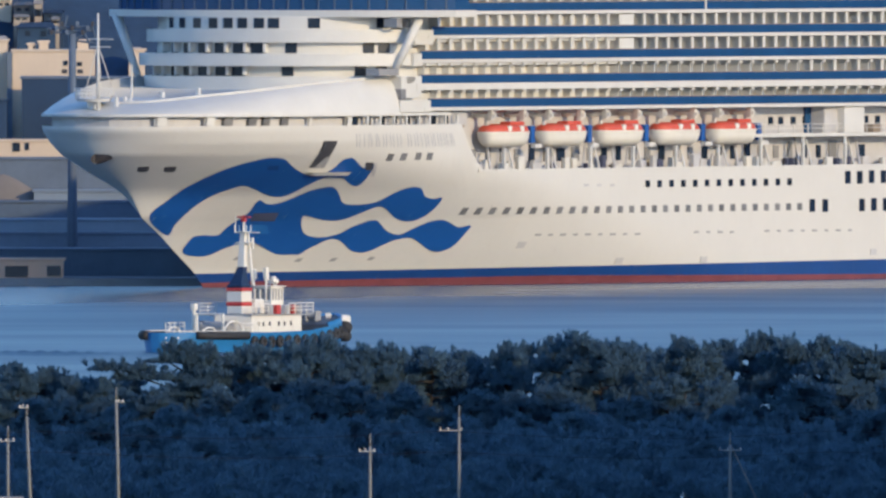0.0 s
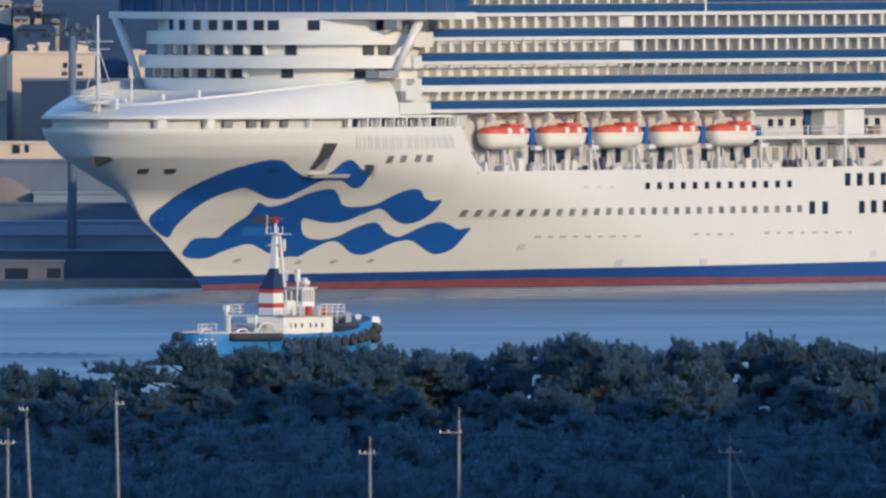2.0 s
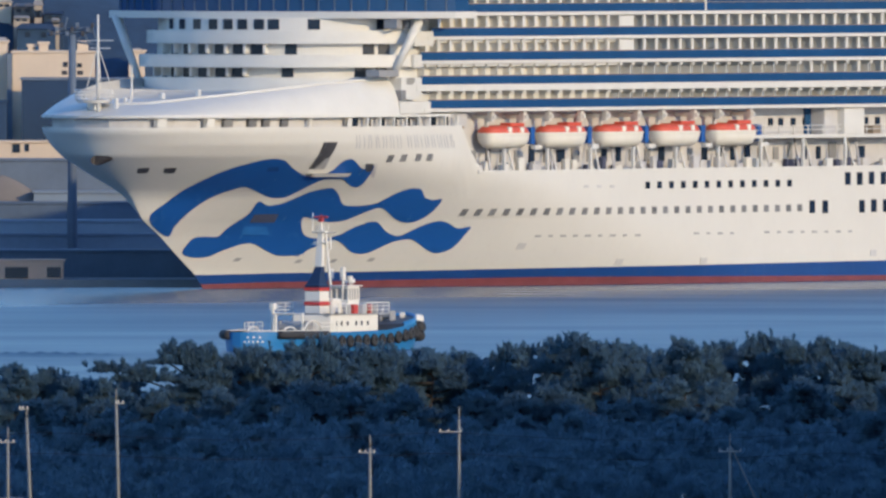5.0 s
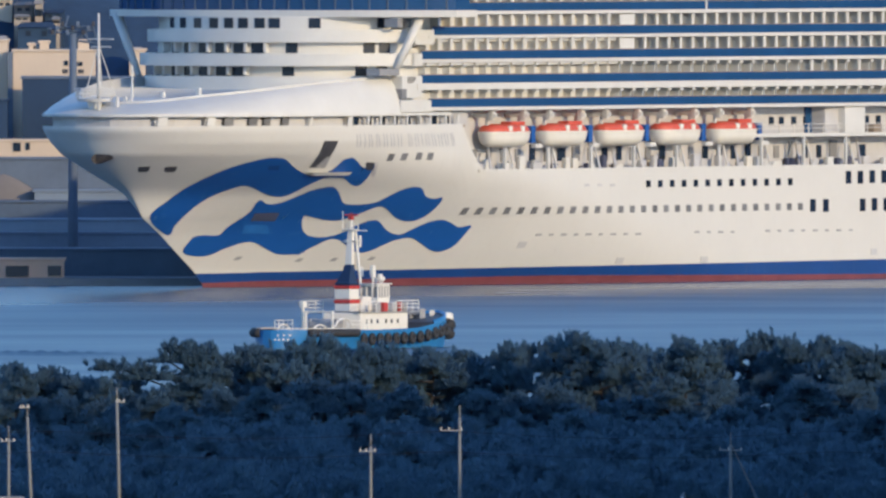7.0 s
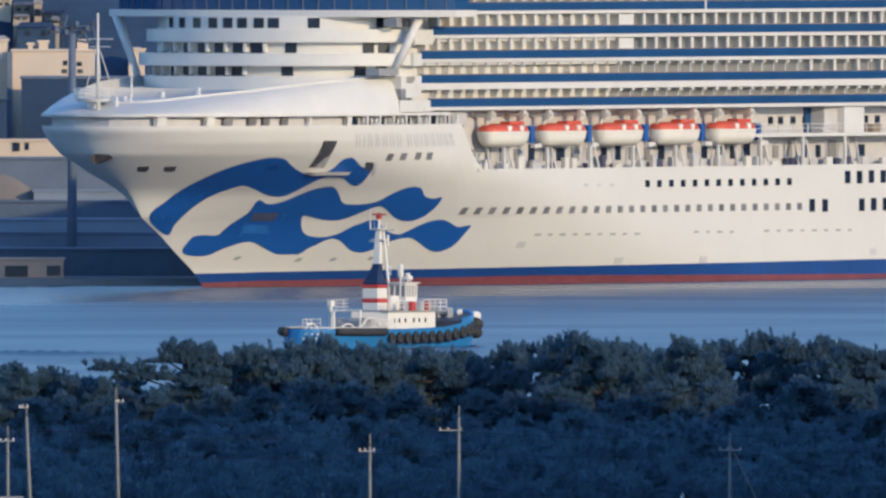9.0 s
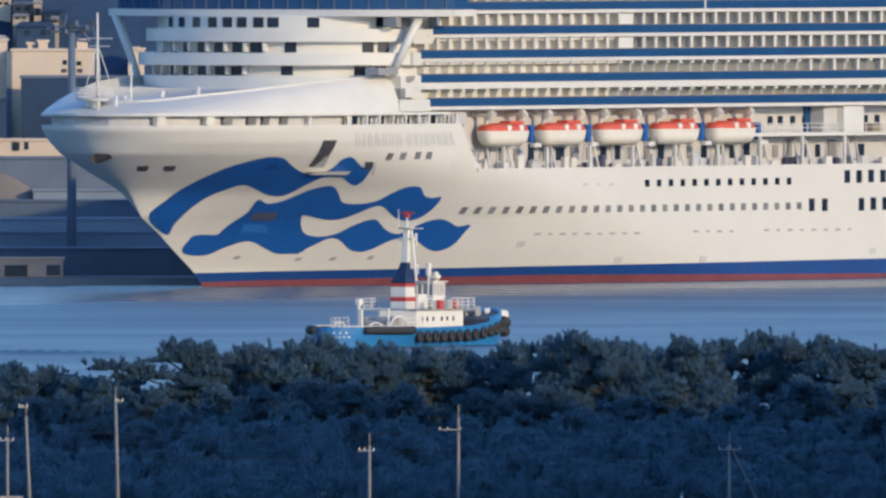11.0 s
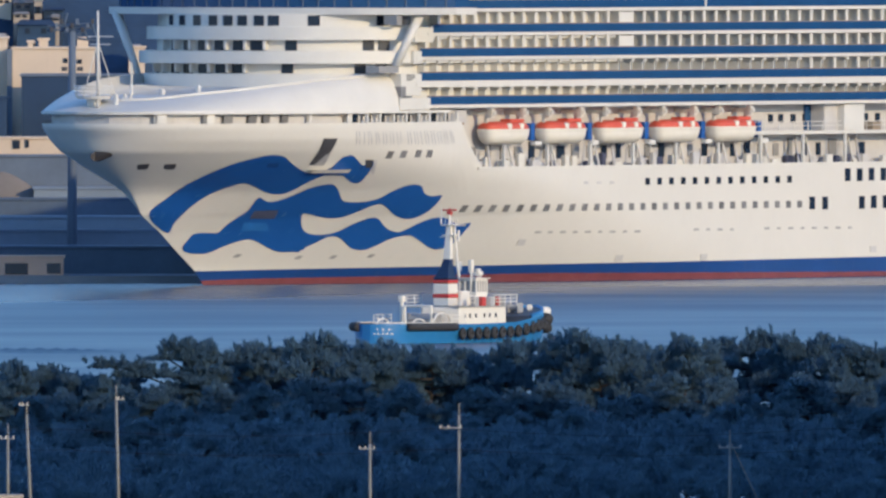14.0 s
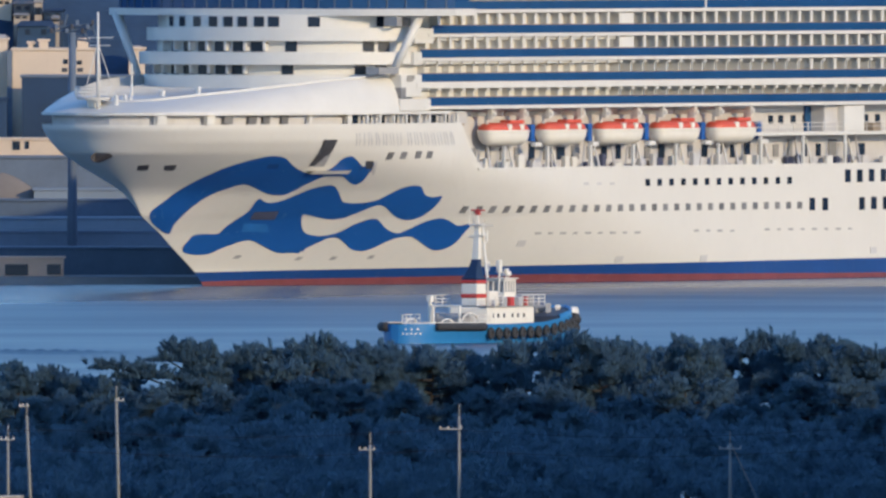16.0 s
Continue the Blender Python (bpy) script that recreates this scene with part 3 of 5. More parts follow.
# dark screen along the top deck, wide partitions amid the balconies
bm = bmesh.new()
box(bm, 78.7, END, -BEAM + 0.03, -BEAM + 0.1, 33.18, 34.6)
part("wind_screen", bm, GLASS_BLUE, ship, "dark blue glass wind screen")
bm = bmesh.new()
box(bm, 78.4, 78.7, -BEAM - 0.05, -BEAM + 0.2, 32.1, 34.6)
part("screen_post", bm, DECK_WHITE, ship)
for z in (26.5, 29.3):
    bm = bmesh.new()
    box(bm, 60.5, 63.2, -BEAM + 0.1, -BEAM + 0.4, z + 0.95, z + 2.3, 0.03)
    part("partition", bm, DECK_WHITE, ship, "wide white partition between balconies")
# side wall ahead of the balconies, with openings
for (a, b, z0, z1) in ((16.2, 24.0, 31.4, 32.2), (16.2, 20.2, 28.2, 30.0), (16.0, 17.7, 25.7, 27.2), (13.4, 17.7, 22.0, 24.55), (13.2, 19.6, 20.35, 21.75)):
    bm = bmesh.new()
    box(bm, a, b, -BEAM - 0.05, -16.5, z0, z1, 0.05)
    part("side_wall", bm, DECK_WHITE, ship)
# cabin dividers, posts and doors
bm = bmesh.new()
box(bm, -0.06, 0.06, 0, 1.75, 0.02, 2.42)
divider = to_mesh("divider", bm, DECK_WHITE)
bm = bmesh.new()
box(bm, -0.06, 0.06, 0.3, 1.75, 0.02, 2.42)
low_divider = to_mesh("divider", bm, DECK_WHITE)
bm = bmesh.new()
box(bm, -0.24, 0.24, 0, 0.3, 0.9, 2.2, 0.03)
box(bm, -0.3, 0.34, -0.02, 0.3, 2.1, 2.3, 0.03)
post = to_mesh("balcony_post", bm, DECK_WHITE)
bm = bmesh.new()
box(bm, -0.3, 0.3, -0.03, 0.35, 2.05, 2.35, 0.03)
bracket = to_mesh("bracket", bm, DECK_WHITE)
# panes widened over the cabin wall so their grey reads as balcony shade
bm = bmesh.new()
box(bm, -1.2, 1.2, -0.05, 0.05, 0.05, 2.38)
door = to_mesh("balcony_door", bm, DOOR_GREY)
for row, (z, s) in enumerate(zip(DECK_Z, START)):
    for i in range(45):
        u = 24.2 + PITCH * (i - 3)
        if u < s + 0.5 or u > 130:
            continue
        shared("divider", divider if row >= 2 else low_divider, SLABS[row], Matrix.Translation((u, -BEAM + 0.16, z)))
        shared("balcony_door", door, SLABS[row], Matrix.Translation((u + 1.3, -16.93, z)))
        if row >= 2 or (row == 1 and i in (33, 35, 37, 39)):
            shared("balcony_post", post, SLABS[row], Matrix.Translation((u, -BEAM + 0.14, z)))
        else:
            shared("bracket", bracket, SLABS[row], Matrix.Translation((u, -BEAM + 0.05, z if row == 1 else z - 0.35)))

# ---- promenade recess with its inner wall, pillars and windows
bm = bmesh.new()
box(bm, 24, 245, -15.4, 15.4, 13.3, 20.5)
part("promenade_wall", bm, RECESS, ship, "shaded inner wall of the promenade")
bm = bmesh.new()
box(bm, 88, 245, -18.6, -15.2, 16.95, 17.35)
part("boat_deck_slab", bm, DECK_WHITE, ship)


def side_window(u, wide, z0, z1, mat_, name="promenade_window", y=-15.45, deep=0.12):
    bm = bmesh.new()
    box(bm, u - wide / 2, u + wide / 2, y - deep, y + 0.1, z0, z1)
    part(name, bm, mat_, ship)


rng = random.Random(5)
for i in range(30):
    u = 27.5 + i * 3.1
    side_window(u, rng.choice((1.1, 1.6, 0.9)), 14.4, 15.9 if i % 3 else 16.4, rng.choice((GLASS_DARK, GLASS_GREY, GLASS_GREY)))
for u in [97.7, 99.9, 102.6, 105.2, 118.5, 121.1]:
    side_window(u, 0.9, 18.3, 19.3, GLASS_DARK)
for i in range(46):
    u = 30.5 + i * 2.05 + rng.uniform(-0.6, 0.6)
    v = rng.uniform(15.9, 18.0)
    bm = bmesh.new()
    w, h = rng.uniform(0.3, 0.8), rng.uniform(0.5, 1.7)
    box(bm, u - w, u + w, -v - 0.3, -v + 0.3, 13.35, 13.35 + h, 0.06)
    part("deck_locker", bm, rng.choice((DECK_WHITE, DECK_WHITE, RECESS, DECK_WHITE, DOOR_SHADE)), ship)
# the dark blue box paints the shade of an open passage
for u, w, z0, z1, v, m, nm in ((111.2, 4.4, 17.36, 20.4, 18.6, DECK_WHITE, "locker_house"), (107.9, 3.4, 17.36, 20.45, 17.6, RECESS, "stair_house"), (106.1, 2.2, 17.36, 20.4, 15.7, GLASS_BLUE, "passage_shade_box"), (117.6, 2.0, 17.36, 18.3, 17.8, TEAK, "deck_chest")):
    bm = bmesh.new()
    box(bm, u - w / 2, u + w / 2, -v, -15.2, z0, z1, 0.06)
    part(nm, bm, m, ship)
for i in range(10):
    bm = bmesh.new()
    u = 92 + i * 3.2
    box(bm, u - 0.06, u + 0.06, -18.3, -18.2, 17.3, 18.4)
    part("rail_post", bm, DECK_WHITE, ship)
for zr in (17.9, 18.4):
    bm = bmesh.new()
    box(bm, 90, 130, -18.3, -18.22, zr, zr + 0.07)
    part("boat_deck_rail", bm, DECK_WHITE, ship)
for i in range(7):
    u = 33 + i * 13.3
    bm = bmesh.new()
    tube(bm, (u, -18.3, 13.4), (u + 2.6, -16.0, 17.0), 0.16, sides=6)
    part("stair_stringer", bm, RECESS, ship)
for i in range(9):
    u = 35.6 + i * 9.2
    bm = bmesh.new()
    box(bm, u - 0.17, u + 0.17, -BEAM + 0.06, -BEAM + 0.36, 13.3, 16.1 if u < 90 else 17.1)
    part("pillar", bm, DECK_WHITE, ship)
    bm = bmesh.new()
    tube(bm, (u + 2, -BEAM + 0.2, 13.4), (u + 3.4, -16.6, 17.1), 0.13)
    part("brace", bm, DECK_WHITE, ship)
# bulwark plate along the promenade
bm = bmesh.new()
box(bm, 29.8, 245, -BEAM - 0.02, -BEAM + 0.1, 13.3, 13.6, 0.02)
part("promenade_bulwark", bm, HULL_WHITE, ship)


# ---- hull windows
def on_hull(name, u, z, wide, tall, material, deep=0.10, proud=0.07):
    bm = bmesh.new()
    v = half(u, z)
    dv = (half(u + 0.2, z) - half(u - 0.2, z)) / 0.4
    dz = (half(u, z + 0.2) - half(u, z - 0.2)) / 0.4
    rows = []
    for du, dzz in ((-1, -1), (1, -1), (1, 1), (-1, 1)):
        a, b = du * wide / 2, dzz * tall / 2
        rows.append((u + a, -(v + dv * a + dz * b + proud), z + b))
    back = [(a, b + deep + proud, c) for a, b, c in rows]
    f = [bm.verts.new(p) for p in rows]
    k = [bm.verts.new(p) for p in back]
    bm.faces.new(f)
    for i in range(4):
        bm.faces.new((f[i], f[(i + 1) % 4], k[(i + 1) % 4], k[i]))
    return part(name, bm, material, hull)


for i in range(29):
    on_hull("hull_window", 30.99 + i * 2.427, 8.68, 0.95, 0.82, GLASS_GREY)
for i in range(13):
    on_hull("hull_window", 65.99 + i * 2.56, 11.63, 0.9, 0.82, GLASS_DARK)
for u, z in ((101.67, 8.79), (104.51, 8.76), (112.55, 8.76), (115.15, 8.81), (117.75, 8.79), (109.45, 12.07), (112.05, 12.05), (114.65, 12.10), (117.26, 12.08)):
    on_hull("tall_hull_window", u, z, 1.15, 1.5, GLASS_DARK)
for u, z in ((12.40, 15.12), (14.82, 15.17), (17.54, 15.22), (19.72, 15.20)):
    on_hull("hull_window", u, z, 1.0, 0.85, GLASS_GREY)
for u, z in ((52.75, 11.58), (55.54, 11.56), (58.33, 11.54)):
    on_hull("vent", u, z, 0.9, 0.3, RECESS)
for u, z in ((45.88, 5.80), (50.25, 5.79), (54.75, 5.78), (59.40, 5.76), (64.22, 5.75), (76.49, 5.87), (81.63, 5.82), (91.81, 5.87), (96.98, 5.85), (102.16, 5.83), (107.35, 5.81)):
    on_hull("vent", u, z, 1.0, 0.26, STEEL_GREY)
for u, z in ((48.05, 5.79), (52.48, 5.78), (57.05, 5.77), (61.79, 5.76), (79.06, 5.85), (84.20, 5.80), (94.40, 5.86), (99.57, 5.84), (104.75, 5.82), (109.95, 5.80)):
    on_hull("vent", u, z, 0.7, 0.24, STEEL_GREY)
for u, z in ((43.81, 4.62), (62.15, 2.60), (78.29, 2.59), (115.02, 3.18)):
    on_hull("hatch", u, z, 1.3, 0.75, RECESS)


# ---- marks and gear on the bow
# ship name as plain slanted bars, grey on white
rl = random.Random(8)
u = 5.22
for k in range(15):
    if k == 7:
        u += 0.75
    w = 0.62 if k in (1, 9) else 1.15
    lean = 0.35
    strokes = [(0.0, 0.0)] if w < 1 else [(0.0, 0.0), (0.55, rl.choice((0.0, -0.2, 0.15)))]
    zb = 16.35
    for off, tilt in strokes:
        loop = [(u + off + lean, zb), (u + off + lean + 0.11, zb), (u + off + tilt + 0.11 - 0.2, zb + 1.55), (u + off + tilt - 0.2, zb + 1.55)]
        part("name_bar", painted_patch(loop, 0.06, 0.08), LETTER, hull)
    u += (w + 0.22) * 0.980

# shell door with its lowered mooring platform
# open doors and ports are flat patches darkened like their unlit insides
part("shell_door", painted_patch([(-0.21, 17.11), (2.09, 17.10), (2.14, 14.00), (0.40, 14.01)], 0.13), STEEL_DARK, ship, "open dark shell door")
part("door_brace", painted_patch([(1.50, 15.26), (2.12, 15.25), (2.65, 13.93), (1.14, 13.94)], 0.17), STEEL_GREY, ship)
bm = bmesh.new()
rows = [[(u, -(half(u, z) + o), z) for u in (0.9, 2.4, 4.2, 6.4)] for z, o in ((13.05, 0.05), (13.05, 1.1), (13.45, 1.15), (13.45, 0.05))]
sheet(bm, rows)
part("mooring_platform", bm, DECK_WHITE, ship, "white fold-down mooring platform")
part("side_hatch", painted_patch([(8.52, 14.55), (9.94, 14.54), (10.49, 13.61), (9.48, 13.62)], 0.14), STEEL_DARK, ship)
part("hatch_flap", painted_patch([(10.03, 14.54), (10.51, 14.54), (11.64, 12.94), (11.18, 12.95)], 0.15), RECESS, ship)
part("lower_door", painted_patch([(0.00, 8.65), (3.24, 8.70), (3.77, 7.70), (0.45, 7.72)], 0.15), DOOR_SHADE, ship, "dim open lower door")
part("door_flap", painted_patch([(0.14, 7.26), (3.15, 7.24), (4.40, 6.24), (0.63, 6.26)], 0.16), FLAP_BLUE, ship, "lighter blue door flap")
for loop in ([(-18.99, 14.16), (-18.21, 14.23), (-17.51, 13.57), (-18.28, 13.57)], [(-16.91, 14.16), (-15.86, 14.22), (-15.17, 13.56), (-16.20, 13.56)]):
    part("mooring_port", painted_patch(loop, 0.07, 0.08), STEEL_DARK, ship, "dark mooring port")
for loop in ([(-18.29, 13.43), (-18.03, 13.43), (-18.30, 13.63), (-18.56, 13.63)], [(-17.50, 13.43), (-17.20, 13.43), (-17.47, 13.63), (-17.77, 13.63)], [(-16.21, 13.43), (-15.86, 13.43), (-16.14, 13.63), (-16.49, 13.63)], [(-15.19, 13.43), (-14.82, 13.42), (-15.10, 13.62), (-15.47, 13.63)], [(-14.12, 13.75), (-13.77, 13.75), (-14.05, 13.95), (-14.40, 13.95)]):
    part("port_lip", painted_patch(loop, 0.12, 0.08), DECK_WHITE, ship)
oval = [(-21.57, 15.09), (-21.41, 14.79), (-21.41, 14.57), (-22.18, 14.50), (-22.94, 14.58), (-23.50, 14.80), (-23.70, 15.10), (-23.50, 15.39), (-22.94, 15.60), (-22.76, 15.69), (-22.39, 15.61), (-21.96, 15.39)]
part("hawse_pipe", painted_patch(oval, 0.08, 0.1), ANCHOR_DARK, ship, "dark oval anchor recess")
for u, z in ((2.5, 3.35), (11.1, 3.1), (16.0, 3.1), (21.4, 3.2)):
    part("thruster_mark", painted_patch([(u - 0.5, z - 0.18), (u + 0.3, z - 0.2), (u + 0.6, z + 0.2), (u - 0.2, z + 0.22)], 0.06, 0.1), STEEL_GREY, ship)
part("wave_vent", painted_patch([(-5.57, 14.24), (-4.14, 14.30), (-3.50, 13.70), (-5.00, 13.71)], 0.15, 0.1), NAVY, ship)

# sign bars, door and openings on the wall ahead of the balconies
for a, b, z0, z1 in ((14.50, 16.17, 24.31, 24.45), (14.50, 16.17, 24.05, 24.19), (14.50, 15.69, 23.79, 23.93)):
    bm = bmesh.new()
    box(bm, a, b, -BEAM - 0.12, -BEAM + 0.1, z0, z1)
    part("sign_bar", bm, STEEL_DARK, ship)
# one door; the other grey boxes paint the dark of open gaps
for a, b, z0, z1 in ((13.34, 14.30, 21.82, 23.08), (12.39, 13.46, 30.25, 31.37), (14.65, 15.37, 30.24, 31.23), (8.59, 12.76, 24.66, 25.47)):
    bm = bmesh.new()
    box(bm, a, b, -BEAM - 0.08, -17.0, z0, z1)
    part("side_door", bm, GLASS_GREY, ship)
bm = bmesh.new()
w = half(256, 10)
box(bm, 255.4, 256.0, -w, w, -1.9, 13.45, 0.1)
part("transom", bm, HULL_WHITE, ship, "white transom stern")

# ---------------------------------------------------------------- lifeboats
def lifeboat():
    boat = thing("lifeboat", Matrix(), "enclosed lifeboat with white hull and orange top hung below the deck", "lifeboat", "lifeboats along the ship")
    L, W = 8.9, 3.2

    def loft(z_rows, name, m, lab):
        bm = bmesh.new()
        rows = []
        for z, wid, lon in z_rows:
            rows.append([(L / 2 * lon * math.copysign(abs(math.cos(a)) ** 0.55, math.cos(a)), W / 2 * wid * math.copysign(abs(math.sin(a)) ** 0.8, math.sin(a)), z) for a in [2 * math.pi * i / 28 for i in range(29)]])
        sheet(bm, rows)
        for r in (rows[0], rows[-1]):
            bm.faces.new([bm.verts.new(p) for p in r[:-1]])
        bmesh.ops.remove_doubles(bm, verts=bm.verts, dist=0.005)
        return part(name, bm, m, boat, lab, True)

    loft([(0, 0.35, 0.75), (0.25, 0.7, 0.86), (0.7, 0.95, 0.94), (1.2, 1.0, 0.98), (1.62, 1.02, 1.0), (1.7, 1.06, 1.01), (1.82, 1.06, 1.01)], "boat_hull", BOAT_WHITE, "white lifeboat hull")
    canopy = loft([(1.82, 0.98, 0.98), (2.15, 0.96, 0.95), (2.42, 0.86, 0.90), (2.62, 0.62, 0.80), (2.7, 0.3, 0.6)], "canopy", BOAT_ORANGE, "orange canopy")
    for x, w in ((-0.9, 0.75), (1.7, 0.75)):
        bm = bmesh.new()
        box(bm, x - w / 2, x + w / 2, -W / 2 * 1.03, W / 2 * 1.03, 1.84, 2.5, 0.12)
        part("hatch_panel", bm, BOAT_WHITE, canopy, "white side hatch")
    bm = bmesh.new()
    box(bm, 0.4, 3.4, -0.8, 0.8, 2.55, 2.98, 0.15)
    part("steering_dome", bm, BOAT_ORANGE, canopy)
    return boat


BOATS = [37.3 + 12.22 * i for i in range(5)]
first = lifeboat()
boat_pose = [SHIP @ Matrix.Translation((u, -17.3, 16.15)) for u in BOATS]
first.matrix_basis = boat_pose[0]
for m in boat_pose[1:]:
    copy_thing(first, m)
# davits over the boats
for u in BOATS:
    for du in (-3.6, 3.2):
        bm = bmesh.new()
        box(bm, u + du - 0.2, u + du + 0.2, -18.6, -15.4, 19.6, 20.1, 0.05)
        box(bm, u + du - 0.15, u + du + 0.15, -17.5, -17.1, 18.6, 19.7, 0.03)
        box(bm, u + du - 0.3, u + du + 0.3, -18.3, -17.6, 19.3, 20.5, 0.05)
        part("davit", bm, DECK_WHITE, ship, "white boat davit")
    bm = bmesh.new()
    box(bm, u + 4.9, u + 6.3, -18.6, -17.9, 16.0, 16.5, 0.05)
    part("davit_foot", bm, DECK_WHITE, ship)
    bm = bmesh.new()
    box(bm, u + 5.2, u + 6.0, -17.8, -16.8, 16.6, 18.6, 0.05)
    part("winch_cover", bm, LIVERY_BLUE, ship, "blue covered winch")


# ---------------------------------------------------------------- tug
# tug space: x forward, y to port, z up
tug = thing("tugboat", Matrix(), "blue and white harbour tugboat under way with tyre fenders", "tugboat")


def tug_half(x, z):
    w = 4.8 * (1 - max(0, (x - 3) / 11.4) ** 2.6) if x > 3 else 4.8 * math.sqrt(max(0.0, 1 - max(0, (-x - 8) / 12) ** 2))
    return max(w, 0) * (0.88 + 0.12 * min(1, max(z, 0) / 1.6)) + 0.0


def tug_deck(x):
    return float(np.interp(x, [-19, -6, 2, 8, 14.2], [2.05, 1.95, 2.05, 2.7, 3.3]))


bm = bmesh.new()
xs = [-8 - 11.95 * math.cos(math.pi / 2 * i / 20) for i in range(20)] + [-8 + 22.2 * i / 36 for i in range(37)]
for side in (-1, 1):
    sheet(bm, [[(x, side * tug_half(x, z0 * tug_deck(x)), -1.0 if k == 0 else z0 * tug_deck(x)) for x in xs] for k, z0 in enumerate((-0.5, 0.0, 0.35, 0.7, 1.0))])
sheet(bm, [[(-19.95, s * tug_half(-19.95, z), z) for s in (-1, -0.5, 0, 0.5, 1)] for z in (-1.0, 0, 0.6, 1.2, 2.05)])
part("tug_hull", bm, TUG_BLUE, tug, "bright blue steel tug hull", True)
bm = bmesh.new()
sheet(bm, [[(x, -tug_half(x, tug_deck(x)), tug_deck(x) + (0.15 if x > 5 else -0.5)), (x, tug_half(x, tug_deck(x)), tug_deck(x) + (0.15 if x > 5 else -0.5))] for x in xs])
part("main_deck", bm, STEEL_DARK, tug, "dark painted main deck", True)
# anchor windlass and bitts on the foredeck
bm = bmesh.new()
tube(bm, (9.0, -1.1, 3.5), (9.0, 1.1, 3.5), 0.42, sides=12)
for y in (-1.2, 0, 1.2):
    box(bm, 8.5, 9.5, y - 0.1, y + 0.1, 2.8, 3.95, 0.05)
part("windlass", bm, STEEL_GREY, tug, "grey anchor windlass")
for y in (-0.9, 0.9):
    bm = bmesh.new()
    for x in (11.2, 11.7):
        tube(bm, (x, y, 2.9), (x, y, 3.75), 0.12, sides=8)
    tube(bm, (10.9, y, 3.5), (12.0, y, 3.5), 0.08, sides=8)
    part("bitts", bm, TUG_WHITE, tug, "white mooring bitts")
# rubber belt and tyres
for side in (-1, 1):
    bm = bmesh.new()
    sweep(bm, [(a, side * (tug_half(a, 1.6) + 0.1), tug_deck(a) - 0.3) for a in xs if -17.6 < a < -9.8], 0.42)
    part("rubbing_belt", bm, RUBBER, tug, "black rubber belt", True)
    for i in range(12):
        x = -8.6 + i * 1.6
        bm = bmesh.new()
        ring(bm, (x, side * (tug_half(x, 1) + 0.25), tug_deck(x) - 1.0), (0.15, side, 0), 0.44, 0.24)
        part("tyre_fender", bm, RUBBER, tug, "black tyre fender", True)
    bm = bmesh.new()
    tube(bm, (10.6, side * (tug_half(10.6, 1) + 0.2), 1.5), (12.2, side * (tug_half(12.2, 1) + 0.3), 1.6), 0.5, 0.5, 12)
    part("bow_roller", bm, RUBBER, tug, "black bow roller fender", True)
bm = bmesh.new()
sweep(bm, [(a, tug_half(a, 1.6) + 0.1, 1.75) for a in xs if -19.9 < a < -15.5], 0.5, 10)
part("stern_fender", bm, RUBBER, tug, "black stern fender", True)
bm = bmesh.new()
for k, r in ((0, 0.9), (1, 0.78)):
    for a in range(-70, 71, 14):
        tube(bm, (12.9 + 1.3 * math.cos(radians(a)), 2.0 * math.sin(radians(a)), 2.2 - 0.9 * k), (12.9 + 1.3 * math.cos(radians(a + 14)), 2.0 * math.sin(radians(a + 14)), 2.2 - 0.9 * k), r * 0.75, sides=10)
part("bow_fender", bm, RUBBER, tug, "large black bow fender", True)
bm = bmesh.new()
box(bm, 13.9, 15.7, -1.1, 1.1, 1.3, 3.5, 0.35)
part("bow_pad", bm, TUG_WHITE, tug, "pale bow pad")
# stern lettering as plain bars round the quarter
for z, angles in ((1.5, (14, 20, 26)), (1.05, (11, 15.5, 20, 24.5, 29))):
    for a in angles:
        bm = bmesh.new()
        box(bm, -0.06, 0.06, -0.09, 0.09, -0.08, 0.08)
        bar = part("name_bar", bm, TUG_WHITE, tug)
        way = Vector((-math.cos(radians(a)) / 12, -math.sin(radians(a)) / 4.8, 0))
        bar.matrix_basis = Matrix.Translation((-8 - 12 * math.cos(radians(a)), -4.8 * math.sin(radians(a)) * (0.88 + 0.12 * z / 1.6), z)) @ Matrix.Rotation(math.atan2(way.y, way.x), 4, "Z")
for side in (-1, 1):
    bm = bmesh.new()
    sweep(bm, [(a, side * (tug_half(a, 2) - 0.1), tug_deck(a) + 0.12) for a in xs if -19.8 < a < -9], 0.07, 6)
    part("gunwale_pipe", bm, TUG_WHITE, tug, "white pipe along the gunwale", True)
# bulwark rail at the bow
bm = bmesh.new()
for side in (-1, 1):
    sheet(bm, [[(x, side * (tug_half(x, 3) + o), tug_deck(x) + dz) for x in xs if x > 5.5] for o, dz in ((0.02, -0.1), (0.0, 0.4), (-0.18, 0.4), (-0.2, -0.1))])
part("bow_bulwark", bm, TUG_BLUE, tug, smooth=True)
# deckhouse
bm = bmesh.new()
prism(bm, [(-6.4, -3.1), (3.0, -3.1), (3.5, -2.0), (3.5, 2.0), (3.0, 3.1), (-3.4, 2.6), (-5.9, 1.9), (-7.3, 0.9)], 1.4, 3.65)
bmesh.ops.bevel(bm, geom=[e for e in bm.edges], offset=0.1, segments=2, affect="EDGES", profile=0.5)
deckhouse = part("deckhouse", bm, TUG_WHITE, tug, "white deckhouse")
for x in (-5.2, -4.3, -3.1, -1.4, -0.3, 0.9):
    for side in (-1, 1):
        bm = bmesh.new()
        box(bm, x - 0.14, x + 0.14, side * 3.12 - 0.04, side * 3.12 + 0.04, 2.55, 3.0, 0.03)
        part("porthole", bm, GLASS_DARK, deckhouse)
bm = bmesh.new()
